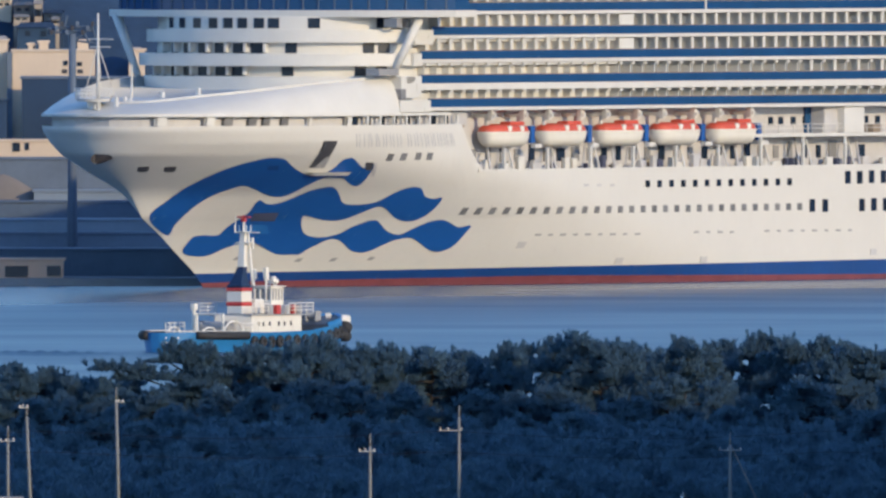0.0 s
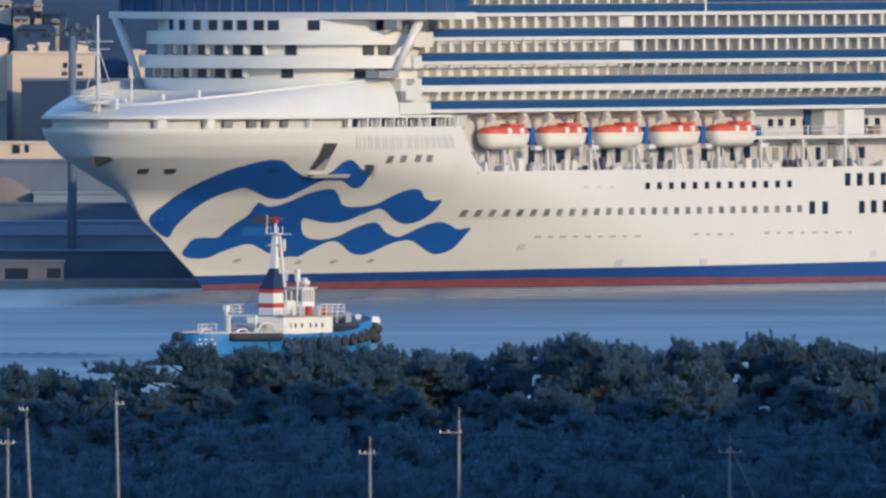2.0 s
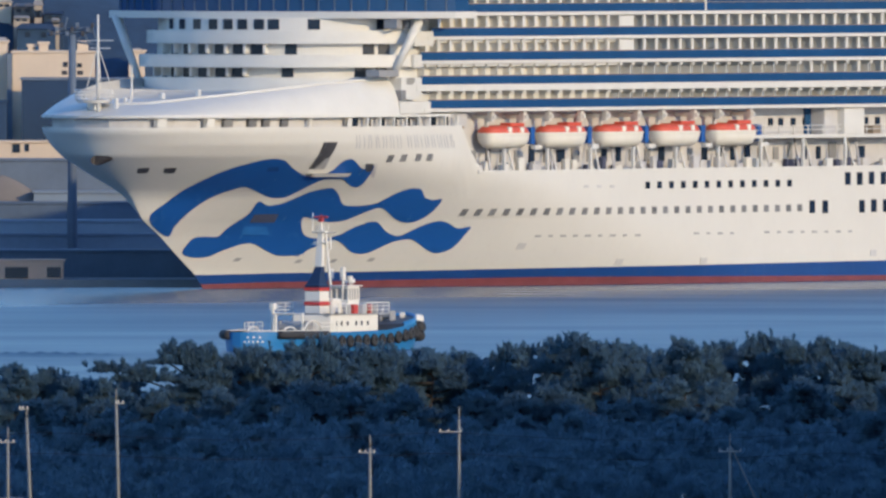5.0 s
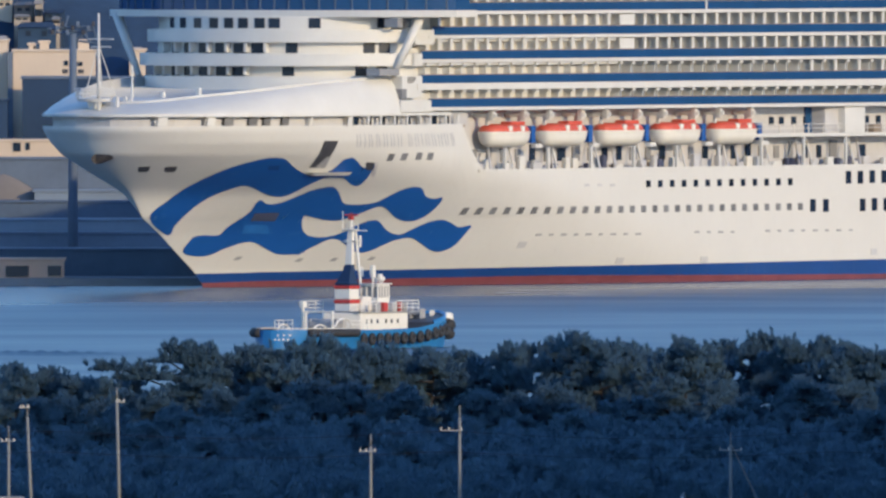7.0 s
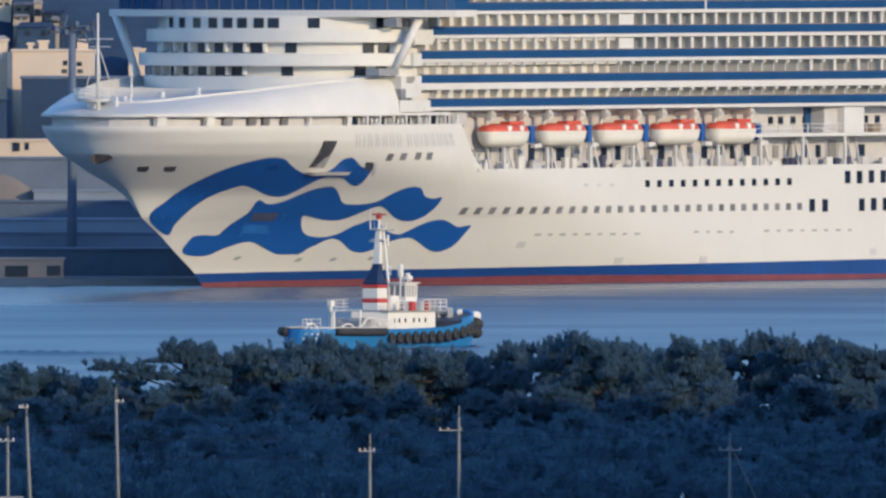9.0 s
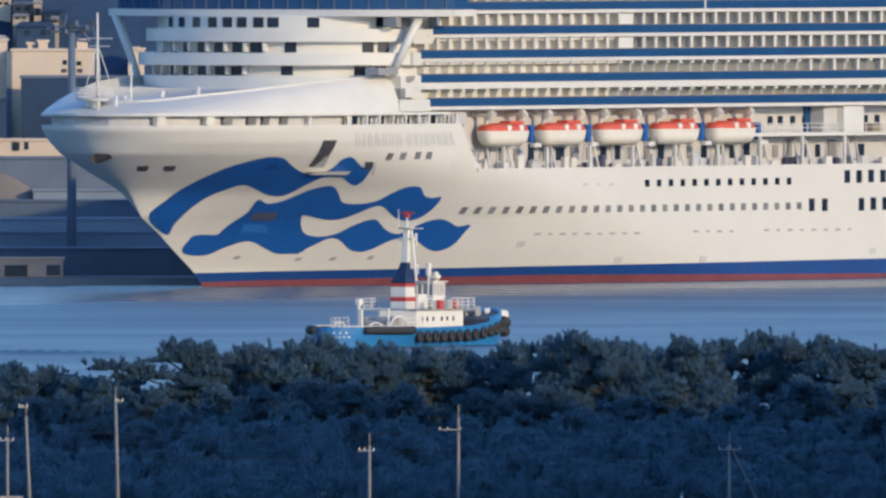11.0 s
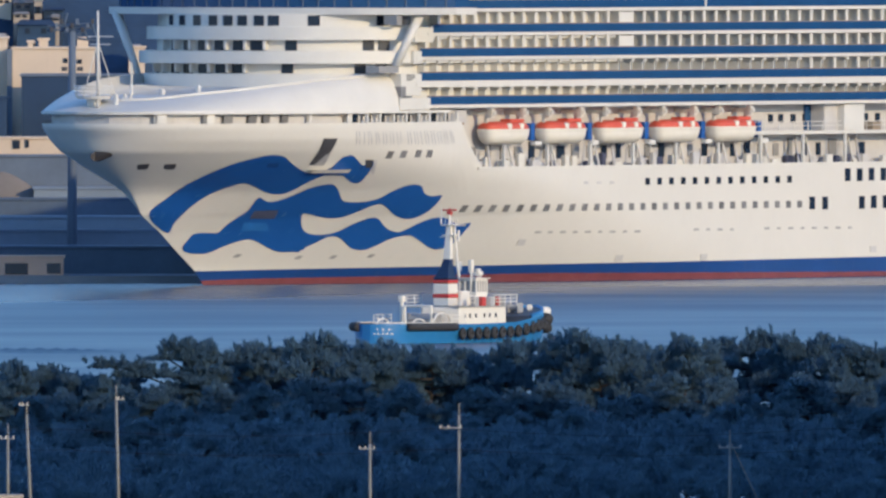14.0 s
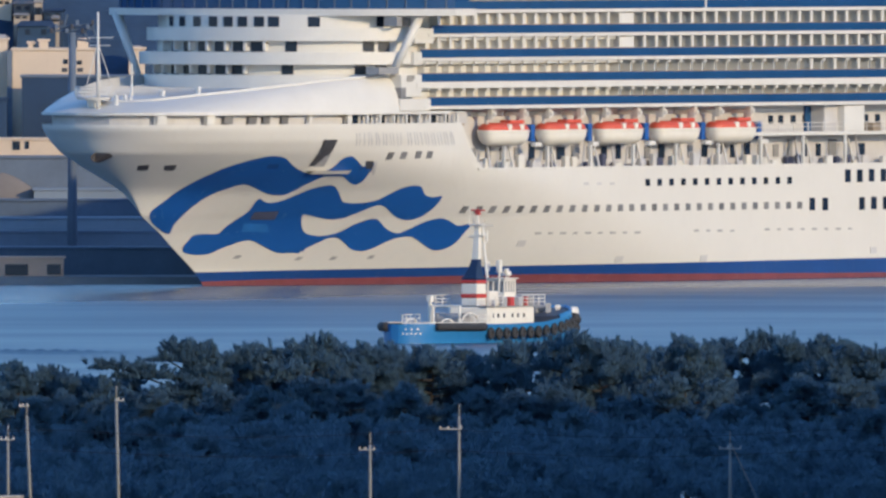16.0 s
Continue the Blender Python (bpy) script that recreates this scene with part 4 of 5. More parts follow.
prism(bm, [(-6.8, -3.3), (5.0, -3.3), (5.0, 3.3), (-3.4, 2.8), (-6.0, 1.6)], 3.65, 3.75)
part("boat_deck", bm, STEEL_GREY, tug)
bm = bmesh.new()
box(bm, -1.4, 3.4, -1.5, 1.5, 3.75, 4.7, 0.1)
part("bridge_base", bm, TUG_WHITE, tug)
bm = bmesh.new()
box(bm, -3.0, -1.3, -1.3, 1.3, 3.75, 5.3, 0.1)
part("vent_house", bm, TUG_WHITE, tug, "white ventilator house abaft the bridge")
bm = bmesh.new()
box(bm, 0.4, 2.7, -1.05, 1.05, 4.65, 5.15, 0.06)
box(bm, 0.4, 2.7, -1.05, 1.05, 6.3, 6.5, 0.05)
wheelhouse = part("wheelhouse", bm, TUG_WHITE, tug, "white wheelhouse")
for x, y in [(x, y) for x in (0.45, 1.0, 1.55, 2.1, 2.6) for y in (-1.0, 1.0)] + [(x, y) for x in (0.46, 2.64) for y in (-0.35, 0.35)]:
    bm = bmesh.new()
    box(bm, x - 0.08, x + 0.08, y - 0.07, y + 0.07, 5.1, 6.35)
    part("window_post", bm, TUG_WHITE, wheelhouse)
bm = bmesh.new()
box(bm, 0.5, 2.58, -0.96, 0.96, 5.1, 6.35)
part("wheelhouse_glazing", bm, GLASS_GREY, wheelhouse, "grey wheelhouse glazing")
bm = bmesh.new()
box(bm, 0.1, 3.0, -1.25, 1.25, 6.5, 6.62, 0.04)
part("wheelhouse_roof", bm, TUG_WHITE, wheelhouse)
for x, y, h in ((-0.4, -0.9, 2.0), (0.5, -0.4, 1.5), (1.2, -0.8, 1.1), (2.0, -0.6, 0.8), (0.2, 0.9, 1.8), (2.4, 0.4, 0.7)):
    bm = bmesh.new()
    tube(bm, (x, y, 6.0), (x, y, 6.5 + h * 0.6), 0.08)
    box(bm, x - 0.25, x + 0.25, y - 0.22, y + 0.22, 6.5 + h * 0.45, 6.5 + h, 0.08)
    part("deck_light", bm, TUG_WHITE, wheelhouse)
for x, y, c in ((-1.0, -2.6, TUG_RED), (0.9, -2.5, RECESS), (2.2, -2.4, TUG_RED), (3.9, -2.0, STEEL_GREY), (-2.6, -2.7, STEEL_GREY)):
    bm = bmesh.new()
    box(bm, x - 0.4, x + 0.4, y - 0.3, y + 0.3, 3.75, 4.7, 0.08)
    part("deck_locker", bm, c, tug)
# funnel casing with bands
for z0, z1, m, lab in ((3.75, 4.6, TUG_WHITE, ""), (4.6, 5.0, TUG_RED, "red funnel band"), (5.0, 6.1, TUG_WHITE, "white funnel band"), (6.1, 6.45, TUG_RED, "red funnel band"), (6.45, 6.8, TUG_NAVY, "dark funnel top")):
    bm = bmesh.new()
    e = 0.06 if m is TUG_RED else 0
    box(bm, -5.0 - e, -3.1 + e, -0.95 - e, 0.95 + e, z0, z1, 0.12)
    part("funnel", bm, m, tug, lab)
# mast
mast_rows = []
for z, x0, x1, w in ((6.7, -4.9, -3.2, 0.8), (7.7, -4.3, -3.3, 0.5), (8.6, -3.8, -3.2, 0.4), (12.2, -3.42, -3.04, 0.26)):
    mast_rows.append([(x0, -w, z), (x1, -w, z), (x1, w, z), (x0, w, z), (x0, -w, z)])
bm = bmesh.new()
sheet(bm, mast_rows[:3])
part("mast_base", bm, TUG_NAVY, tug, "dark blue mast foot")
bm = bmesh.new()
sheet(bm, mast_rows[2:])
tug_mast = part("mast", bm, TUG_WHITE, tug, "white tapered mast")
bm = bmesh.new()
tube(bm, (-3.0, -1.0, 6.7), (-3.0, -0.42, 12.0), 0.15)
part("mast_leg", bm, TUG_WHITE, tug_mast, "white mast leg")
bm = bmesh.new()
box(bm, -3.80, -2.9, -0.75, 0.75, 12.1, 12.22, 0.03)
for y in (-0.7, 0.7):
    for x in (-3.80, -2.95):
        tube(bm, (x, y, 12.2), (x, y, 12.9), 0.05)
tube(bm, (-3.20, 0, 12.2), (-3.20, 0, 13.5), 0.16, 0.1)
tube(bm, (-3.20, -1.9, 12.1), (-3.20, 1.0, 12.1), 0.07)
tube(bm, (-3.20, 1.0, 12.1), (-3.20, 1.0, 14.1), 0.05)
tube(bm, (-3.20, -0.7, 10.9), (-3.20, 1.2, 10.9), 0.06)
box(bm, -3.60, -2.60, -0.9, 0.7, 11.0, 11.15, 0.03)
tube(bm, (-2.90, -0.9, 10.4), (-2.90, -0.9, 11.6), 0.14)
part("mast_platform", bm, TUG_WHITE, tug_mast, "white mast platform with lights")
bm = bmesh.new()
box(bm, -3.45, -2.95, -0.25, 0.25, 13.2, 13.6, 0.08)
box(bm, -3.35, -3.05, -0.8, 0.75, 13.62, 13.78, 0.04)
tube(bm, (-3.20, 0, 13.5), (-3.20, 0, 13.95), 0.07)
part("mast_lamp", bm, TUG_RED, tug_mast, "red mast-head lamp housing")
# railings
for z in (4.15, 4.5, 4.85):
    bm = bmesh.new()
    sweep(bm, [(0.5, -3.2, z), (5.0, -3.2, z), (5.0, 3.2, z), (0.5, 3.2, z)], 0.05, 6)
    part("rail", bm, TUG_WHITE, tug, "white pipe rail")
    for side in (-1, 1):
        bm = bmesh.new()
        sweep(bm, [(-6.5, side * 3.2, z), (-3.5, side * 3.2, z)], 0.05, 6)
        part("rail", bm, TUG_WHITE, tug, "white pipe rail")
for x in (0.5, 1.6, 2.7, 3.8, 5.0, -6.5, -5.0, -3.5):
    for side in (-1, 1):
        bm = bmesh.new()
        tube(bm, (x, side * 3.2, 3.7), (x, side * 3.2, 4.88), 0.05, sides=6)
        part("rail_post", bm, TUG_WHITE, tug)
# after deck: winch, gantry and towing gear
bm = bmesh.new()
for y in (-1.6, 1.6):
    tube(bm, (-9.6, y, 1.2), (-9.6, y, 3.9), 0.16)
tube(bm, (-9.6, -1.7, 3.8), (-9.6, 1.7, 3.8), 0.12)
part("towing_gantry", bm, TUG_WHITE, tug, "white towing gantry")
bm = bmesh.new()
tube(bm, (-9.2, 2.2, 1.2), (-9.2, 2.2, 4.6), 0.2)
box(bm, -9.5, -8.8, 1.9, 2.5, 4.2, 4.9, 0.1)
part("capstan_post", bm, TUG_WHITE, tug)
bm = bmesh.new()
tube(bm, (-8.4, -1.4, 2.3), (-8.4, 1.4, 2.3), 0.75, sides=14)
box(bm, -9.0, -7.6, -1.7, -1.4, 1.2, 3.1, 0.08)
box(bm, -9.0, -7.6, 1.4, 1.7, 1.2, 3.1, 0.08)
part("winch", bm, STEEL_GREY, tug, "grey towing winch")
for z in (2.5, 2.9):
    for side in (-1, 1):
        bm = bmesh.new()
        sweep(bm, [(a, side * tug_half(a, 2) * 0.94, z) for a in xs if -11.4 < a < -7.2], 0.05, 6)
        part("rail", bm, TUG_WHITE, tug)
for i in range(5):
    for side in (-1, 1):
        x = -11.2 + i * 0.95
        bm = bmesh.new()
        tube(bm, (x, side * tug_half(x, 2) * 0.94, 1.5), (x, side * tug_half(x, 2) * 0.94, 2.95), 0.05, sides=6)
        part("rail_post", bm, TUG_WHITE, tug)
for cx, cy, r, h in ((-9.1, -2.6, 1.9, 1.5), (-13.4, -2.4, 1.5, 0.9), (-13.0, 2.2, 1.4, 0.9)):
    bm = bmesh.new()
    sweep(bm, [(cx + r * math.cos(radians(a)), cy, 1.6 + h * math.sin(radians(a))) for a in range(0, 181, 15)], 0.1)
    part("tow_hoop", bm, TUG_WHITE, tug, "white bent pipe tow hoop")

# ---------------------------------------------------------------- pines on the shore
def tufts(vs, fs, p, way, rg, n=4, size=1.0):
    """Needle blades that fan out from p."""
    for _ in range(n):
        d = (way + Vector((rg.uniform(-0.9, 0.9), rg.uniform(-0.9, 0.9), rg.uniform(-0.35, 0.9)))).normalized()
        s = d.cross(Vector((rg.uniform(-1, 1), rg.uniform(-1, 1), rg.uniform(-0.4, 1)))).normalized() * 0.06 * size
        i = len(vs)
        vs += [p - s, p + s, p + d * rg.uniform(0.28, 0.5) * size]
        fs.append((i, i + 1, i + 2))


def plume(vs, fs, base, way, length, fat, n, rg):
    """A feathery spray of needles along a rising twig."""
    side = way.cross(Vector((0, 0, 1))).normalized()
    up = side.cross(way).normalized()
    for _ in range(n):
        t = rg.random() ** 0.8
        r = fat * (0.35 + 1.1 * t * (1.25 - t)) * math.sqrt(rg.random())
        a = rg.uniform(0, 2 * math.pi)
        p = base + way * length * t + side * r * math.cos(a) + up * r * 0.75 * math.sin(a)
        tufts(vs, fs, p, way * 0.5 + Vector((0, 0, 0.45)), rg)


def pine_meshes(seed, tall, spread, lean, boughs=()):
    """Bent trunk, long level boughs, and flat pads of upright needle sprays with gaps between them."""
    rg = random.Random(seed)
    bm = bmesh.new()
    vs, fs = [], []
    pts = [Vector((lean * (k / 7) ** 2 * 2.0 + rg.uniform(-0.2, 0.2) * k / 3, rg.uniform(-0.1, 0.1) * k / 2, tall * 0.95 * k / 7)) for k in range(8)]
    for k in range(7):
        tube(bm, pts[k], pts[k + 1], 0.26 * (1 - k / 8.5), 0.26 * (1 - (k + 1) / 8.5), 7)

    def pad(c, out, a, b, n):
        """A flat cushion of needles with upright candles along it."""
        side = out.cross(Vector((0, 0, 1))).normalized()
        flat = Vector((out.x, out.y, 0)).normalized()
        lift = rg.uniform(0.25, 0.5)
        for k in range(n * 9):
            r, q = math.sqrt(rg.random()), rg.uniform(0, 2 * math.pi)
            away = flat * math.cos(q) * a * r + side * math.sin(q) * b * r
            p = c + away + Vector((0, 0, rg.uniform(-0.14, lift * (1 - r * r) + 0.06)))
            if k % 16:
                tufts(vs, fs, p, away.normalized() * 0.5 * r + Vector((0, 0, 0.6)), rg, 4, 0.85)
            else:
                plume(vs, fs, p, (away * 0.4 + Vector((0, 0, 1))).normalized(), rg.uniform(0.35, 0.75), 0.11, 8, rg)

    limbs = 22
    for k in range(limbs):
        h = 0.34 + 0.58 * (k + rg.random() * 0.8) / limbs
        f = h / 0.95 * 7
        base = pts[min(6, int(f))].lerp(pts[min(7, int(f) + 1)], f % 1)
        reach = spread * (1.0 - 0.78 * max(0, (h - 0.5) / 0.45) ** 1.2) * rg.uniform(0.6, 1.2)
        a = k * 2.4 + rg.uniform(-0.6, 0.6)
        out = Vector((math.cos(a), math.sin(a) * 0.9, rg.uniform(0.0, 0.3))).normalized()
        tip = base + out * reach
        mid = base.lerp(tip, 0.5) + Vector((0, 0, rg.uniform(-0.3, 0.05)))
        tube(bm, base, mid, 0.09, 0.06, 5)
        tube(bm, mid, tip, 0.06, 0.025, 5)
        size = rg.uniform(0.75, 1.2)
        pad(tip - out * 0.3, out, 1.2 * size, 0.85 * size, 20)
        pad(mid + Vector((rg.uniform(-0.3, 0.3), rg.uniform(-0.3, 0.3), 0.12)), out, 0.9, 0.7, 10)
    for x, z, wide in boughs:
        out = Vector((-1, 0.05, 0))
        root = pts[7] * (z - 0.9) / pts[7].z
        sweep(bm, [root, root.lerp(Vector((x, 0, z)), 0.5) - Vector((0, 0, 0.25)), (x, 0, z), (x - wide * 0.8, 0, z + 0.1)], 0.07, 5)
        pad(Vector((x, 0, z)), out, wide, 0.7, int(18 * wide))
    for q in range(3):
        pad(pts[7] + Vector((rg.uniform(-0.7, 0.7), rg.uniform(-0.5, 0.5), -0.25 - 0.3 * q)), Vector((1, 0.1, 0)), 0.55 + 0.3 * q, 0.5 + 0.2 * q, 8)
    trunk = to_mesh("trunk", bm, BARK, True)
    crown = bpy.data.meshes.new("crown")
    crown.from_pydata([tuple(v) for v in vs], [], fs)
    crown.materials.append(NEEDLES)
    return trunk, crown


PINES = [pine_meshes(11 + k, 13.0, sp, ln) for k, (sp, ln) in enumerate(((3.6, 0.3), (4.4, -0.5), (3.2, 0.1), (4.0, 0.6), (4.8, -0.2), (3.4, -0.4), (4.2, 0.45)))]


def pine(x, y, top, k, turn, wide=1.0):
    t = thing("pine_tree", Matrix.Translation((x, y, 1.95)) @ Matrix.Rotation(turn, 4, "Z"), "dark coastal pine with layered haze-blue crown on the shore", "pine tree", "pine grove on the shore")
    s = (top - 1.95) / 12.6
    t.scale = (s * wide, s * wide, s)
    for name, me in zip(("trunk", "crown"), PINES[k]):
        ob = new(name, me)
        ob.parent = t


# skyline of the grove: place across, height of the crown
# one windswept pine with long level boughs towards the water
PINES.append(pine_meshes(31, 12.6, 2.2, 0.2, ((-5.6, 10.6, 2.3), (-3.7, 9.9, 2.6), (-2.0, 11.2, 1.5), (-1.2, 12.0, 1.1))))
SKYLINE = [(-34.5, 12.9), (-33.4, 12.9), (-32.4, 13.0), (-31.2, 12.7), (-29.8, 12.2), (-28.5, 11.9), (-27.2, 11.9), (-25.6, 12.0), (-23.1, 12.0), (-18.0, 14.4), (-16.3, 14.1), (-14.3, 14.2), (-12.4, 13.6), (-10.5, 15.2), (-8.3, 14.5), (-6.2, 14.4), (-4.5, 14.4), (-2.5, 14.0), (-0.8, 13.7), (1.1, 13.7), (2.6, 13.4), (4.8, 14.5), (6.7, 14.4), (8.6, 14.8), (9.8, 15.3), (11.8, 14.5), (13.3, 14.4), (15.7, 14.4), (17.0, 13.9), (18.5, 15.0), (20.2, 14.4), (22.1, 14.5), (24.1, 15.1), (25.8, 14.7), (27.5, 14.4), (29.4, 14.9), (30.9, 14.5), (32.9, 13.6), (34.6, 13.8)]
rg = random.Random(3)
for i, (x, top) in enumerate(SKYLINE):
    pine(x, -1565 + rg.uniform(-8, 10), top, i % 7, rg.uniform(0, 6.28), rg.uniform(0.72, 0.98))
pine(-18.8, -1572, 14.8, 7, 0.0)
pine(-21.6, -1584, 11.3, 2, 1.0, 1.1)
pine(-24.2, -1582, 11.2, 4, 2.0, 1.1)
# lower trees in front that close the grove
for row, (y0, low) in enumerate(((-1590, 11.7), (-1612, 9.9), (-1632, 7.9))):
    for i in range(20 - 2 * row):
        x = -35.0 + i * (3.64 + 0.42 * row) + rg.uniform(-0.95, 0.95)
        dip = 1.3 if x < -20 else 0
        pine(x, y0 + rg.uniform(-7, 7), low - dip * (1 if row == 0 else 0.6) + rg.uniform(-0.8, 0.8), (i + row) % 7, rg.uniform(0, 6.28), rg.uniform(0.9, 1.15))


# thicket of young pines that closes the foot of the grove
vs, fs = [], []
for i in range(2900):
    x, y = rg.uniform(-42, 42), rg.uniform(-1662, -1606)
    rise = (y + 1662) * (0.078 if x > -20 else 0.062) + 1.3 * noise.noise(Vector((x * 0.25, y * 0.1, 4)))
    if i % 7 == 0:
        y, rise = rg.uniform(-1560, -1542), 0.3
    plume(vs, fs, Vector((x, y, rg.uniform(2.0, 4.2) + rise)), Vector((rg.uniform(-0.5, 0.5), rg.uniform(-0.5, 0.5), 1)).normalized(), 1.6, 0.95, 46, rg)
scrub = bpy.data.meshes.new("undergrowth")
scrub.from_pydata([tuple(v) for v in vs], [], fs)
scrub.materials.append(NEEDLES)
tagged(new("undergrowth", scrub), "dense dark undergrowth at the foot of the pines", "undergrowth", kind="stuff")


# ---------------------------------------------------------------- utility poles
def utility_pole(x, y, top, arms, lean=0.0, stay=False):
    p = thing("utility_pole", Matrix.Translation((x, y, 1.9)), "slim grey concrete utility pole with a crossarm", "utility pole", "poles before the grove")
    h = top - 1.9
    bm = bmesh.new()
    tube(bm, (-lean * h, 0, 0), (0, 0, h - 0.9), 0.135, 0.10, 10)
    tube(bm, (0, 0, h - 0.9), (0, 0, h), 0.07, 0.04, 8)
    part("shaft", bm, CONCRETE, p, smooth=True)
    for z, a, b in arms:
        z -= 1.9
        bm = bmesh.new()
        box(bm, a, b, -0.2, -0.12, z - 0.04, z + 0.04)
        arm = part("crossarm", bm, STEEL_GREY, p, "galvanised crossarm")
        for q in (a + 0.08, a * 0.6 + b * 0.4, b - 0.08):
            bm = bmesh.new()
            tube(bm, (q, -0.16, z + 0.03), (q, -0.16, z + 0.22), 0.05, 0.03, 8)
            part("insulator", bm, INSULATOR, arm, "white insulator")
    if stay:
        bm = bmesh.new()
        tube(bm, (0.1, 0, h - 1.0), (2.7, 0, h - 6.5), 0.05)
        part("stay_wire", bm, CONCRETE, p)


# place, height, crossarms (height, reach to either side), lean
utility_pole(-30.17, -1700, 12.07, [(11.83, -0.57, 0.16)], -0.04)
utility_pole(-23.68, -1700, 13.30, [(12.24, -0.08, 0.57)], -0.021)
utility_pole(-5.26, -1712, 10.13, [(8.87, -0.82, 0.37)], 0)
utility_pole(1.16, -1706, 12.08, [(10.28, -1.43, 0.2)], 0)
utility_pole(21.01, -1672, 9.59, [(8.30, -0.83, 0.83)], 0, True)
utility_pole(-31.87, -1669, 10.03, [(8.91, -0.58, 0.49)], 0)
# cables between the poles
for z0, sag, y in ((8.84, 0.5, -1711), (10.27, 0.6, -1706.3)):
    bm = bmesh.new()
    sweep(bm, [(a, y, z0 - sag * abs(math.sin(a * 0.11))) for a in [-44 + 2.4 * i for i in range(38)]], 0.012, 4)
    tagged(part("overhead_cable", bm, WIRE), "thin black overhead cable between the poles", "cable")
# flat rooftop at the foot of the poles
roof = thing("rooftop_hut", Matrix.Translation((-31.01, -1760, 1.9)), "small hut with tan flat roof among the poles", "hut")
bm = bmesh.new()
box(bm, -2.0, 1.2, -2, 2, 0, 4.1)
part("hut_wall", bm, CREAM_WALL, roof)
bm = bmesh.new()
box(bm, -2.2, 1.25, -2.2, 2.2, 4.1, 4.5, 0.03)
part("hut_roof", bm, ROOF_TAN, roof)


# ---------------------------------------------------------------- far shore behind the bow
def block(name, x0, x1, top, y, deep, material, label, category, roof_mat=None):
    """A plain hall with walls and a slightly proud roof."""
    z0 = 2.2 if y > 150 else 0.9
    t = thing(name, Matrix.Translation(((x0 + x1) / 2, y, z0)), label, category)
    w, h = (x1 - x0) / 2, top - z0
    bm = bmesh.new()
    box(bm, -w, w, 0, deep, 0, h - 0.3)
    part("wall", bm, material, t)
    bm = bmesh.new()
    box(bm, -w - 0.2, w + 0.2, -0.2, deep + 0.2, h - 0.3, h, 0.05)
    part("roof", bm, roof_mat or material, t)
    return t


# ends, height, distance, depth
FAR = [
    ("warehouse", -52.97, -42.89, 26.18, 255, 14, CREAM_WALL, "cream-walled warehouse on the far shore", None),
    ("warehouse", -58.71, -53.70, 27.41, 258, 14, CREAM_WALL, "cream-walled warehouse on the far shore", None),
    ("rooftop_plant", -49.74, -48.62, 27.27, 258, 4, CREAM_WALL, "pale rooftop plant room", None),
    ("rooftop_plant", -51.06, -50.50, 26.99, 258, 4, CREAM_WALL, "pale rooftop plant room", None),
    ("rooftop_plant", -45.01, -43.68, 27.41, 258, 4, CREAM_WALL, "pale rooftop plant room", None),
    ("rooftop_plant", -38.29, -36.76, 26.27, 262, 4, CREAM_WALL, "pale rooftop plant room", None),
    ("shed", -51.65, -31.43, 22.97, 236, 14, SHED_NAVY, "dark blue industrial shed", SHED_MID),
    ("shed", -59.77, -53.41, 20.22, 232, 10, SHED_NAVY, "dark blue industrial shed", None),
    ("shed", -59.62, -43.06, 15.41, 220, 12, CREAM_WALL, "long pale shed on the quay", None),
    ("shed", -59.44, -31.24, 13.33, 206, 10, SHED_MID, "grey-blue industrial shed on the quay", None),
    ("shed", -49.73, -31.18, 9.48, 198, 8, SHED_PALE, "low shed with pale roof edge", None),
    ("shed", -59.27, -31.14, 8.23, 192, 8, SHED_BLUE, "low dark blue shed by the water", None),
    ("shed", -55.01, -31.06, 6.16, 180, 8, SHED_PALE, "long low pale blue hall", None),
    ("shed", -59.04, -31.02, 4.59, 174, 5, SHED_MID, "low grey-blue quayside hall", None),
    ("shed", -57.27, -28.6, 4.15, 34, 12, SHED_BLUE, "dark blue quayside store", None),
    ("quay_office", -57.07, -44.39, 3.2, 18, 6, SALMON_WALL, "low tan quayside office", None)]
made = []
for name, x0, x1, top, y, deep, m, lab, rm in FAR:
    made.append(block(name, x0, x1, top, y, deep, m, lab, "building", roof_mat=rm))
# shaded openings in the halls: which hall, ends, foot and head
for n, x0, x1, z0, z1 in ((8, -52.55, -51.65, 13.96, 15.00), (8, -51.03, -50.55, 14.10, 15.00), (15, -51.2, -48.5, 1.0, 2.3), (15, -46.3, -44.7, 1.1, 2.3), (0, -46.68, -46.19, 24.23, 24.79), (0, -44.98, -44.42, 24.16, 24.65)):
    bm = bmesh.new()
    o = made[n].matrix_basis.translation
    box(bm, x0 - o.x, x1 - o.x, -0.15, 0.1, z0 - o.z, z1 - o.z)
    part("opening", bm, GLASS_DARK, made[n])
# bluish strip added for the dark of the open gap between the warehouses
bm = bmesh.new()
o = made[0].matrix_basis.translation
box(bm, -53.63 - o.x, -53.0 - o.x, -0.6, -0.1, 0, 25.9 - o.z)
part("gap_fill_strip", bm, SHED_MID, made[0])
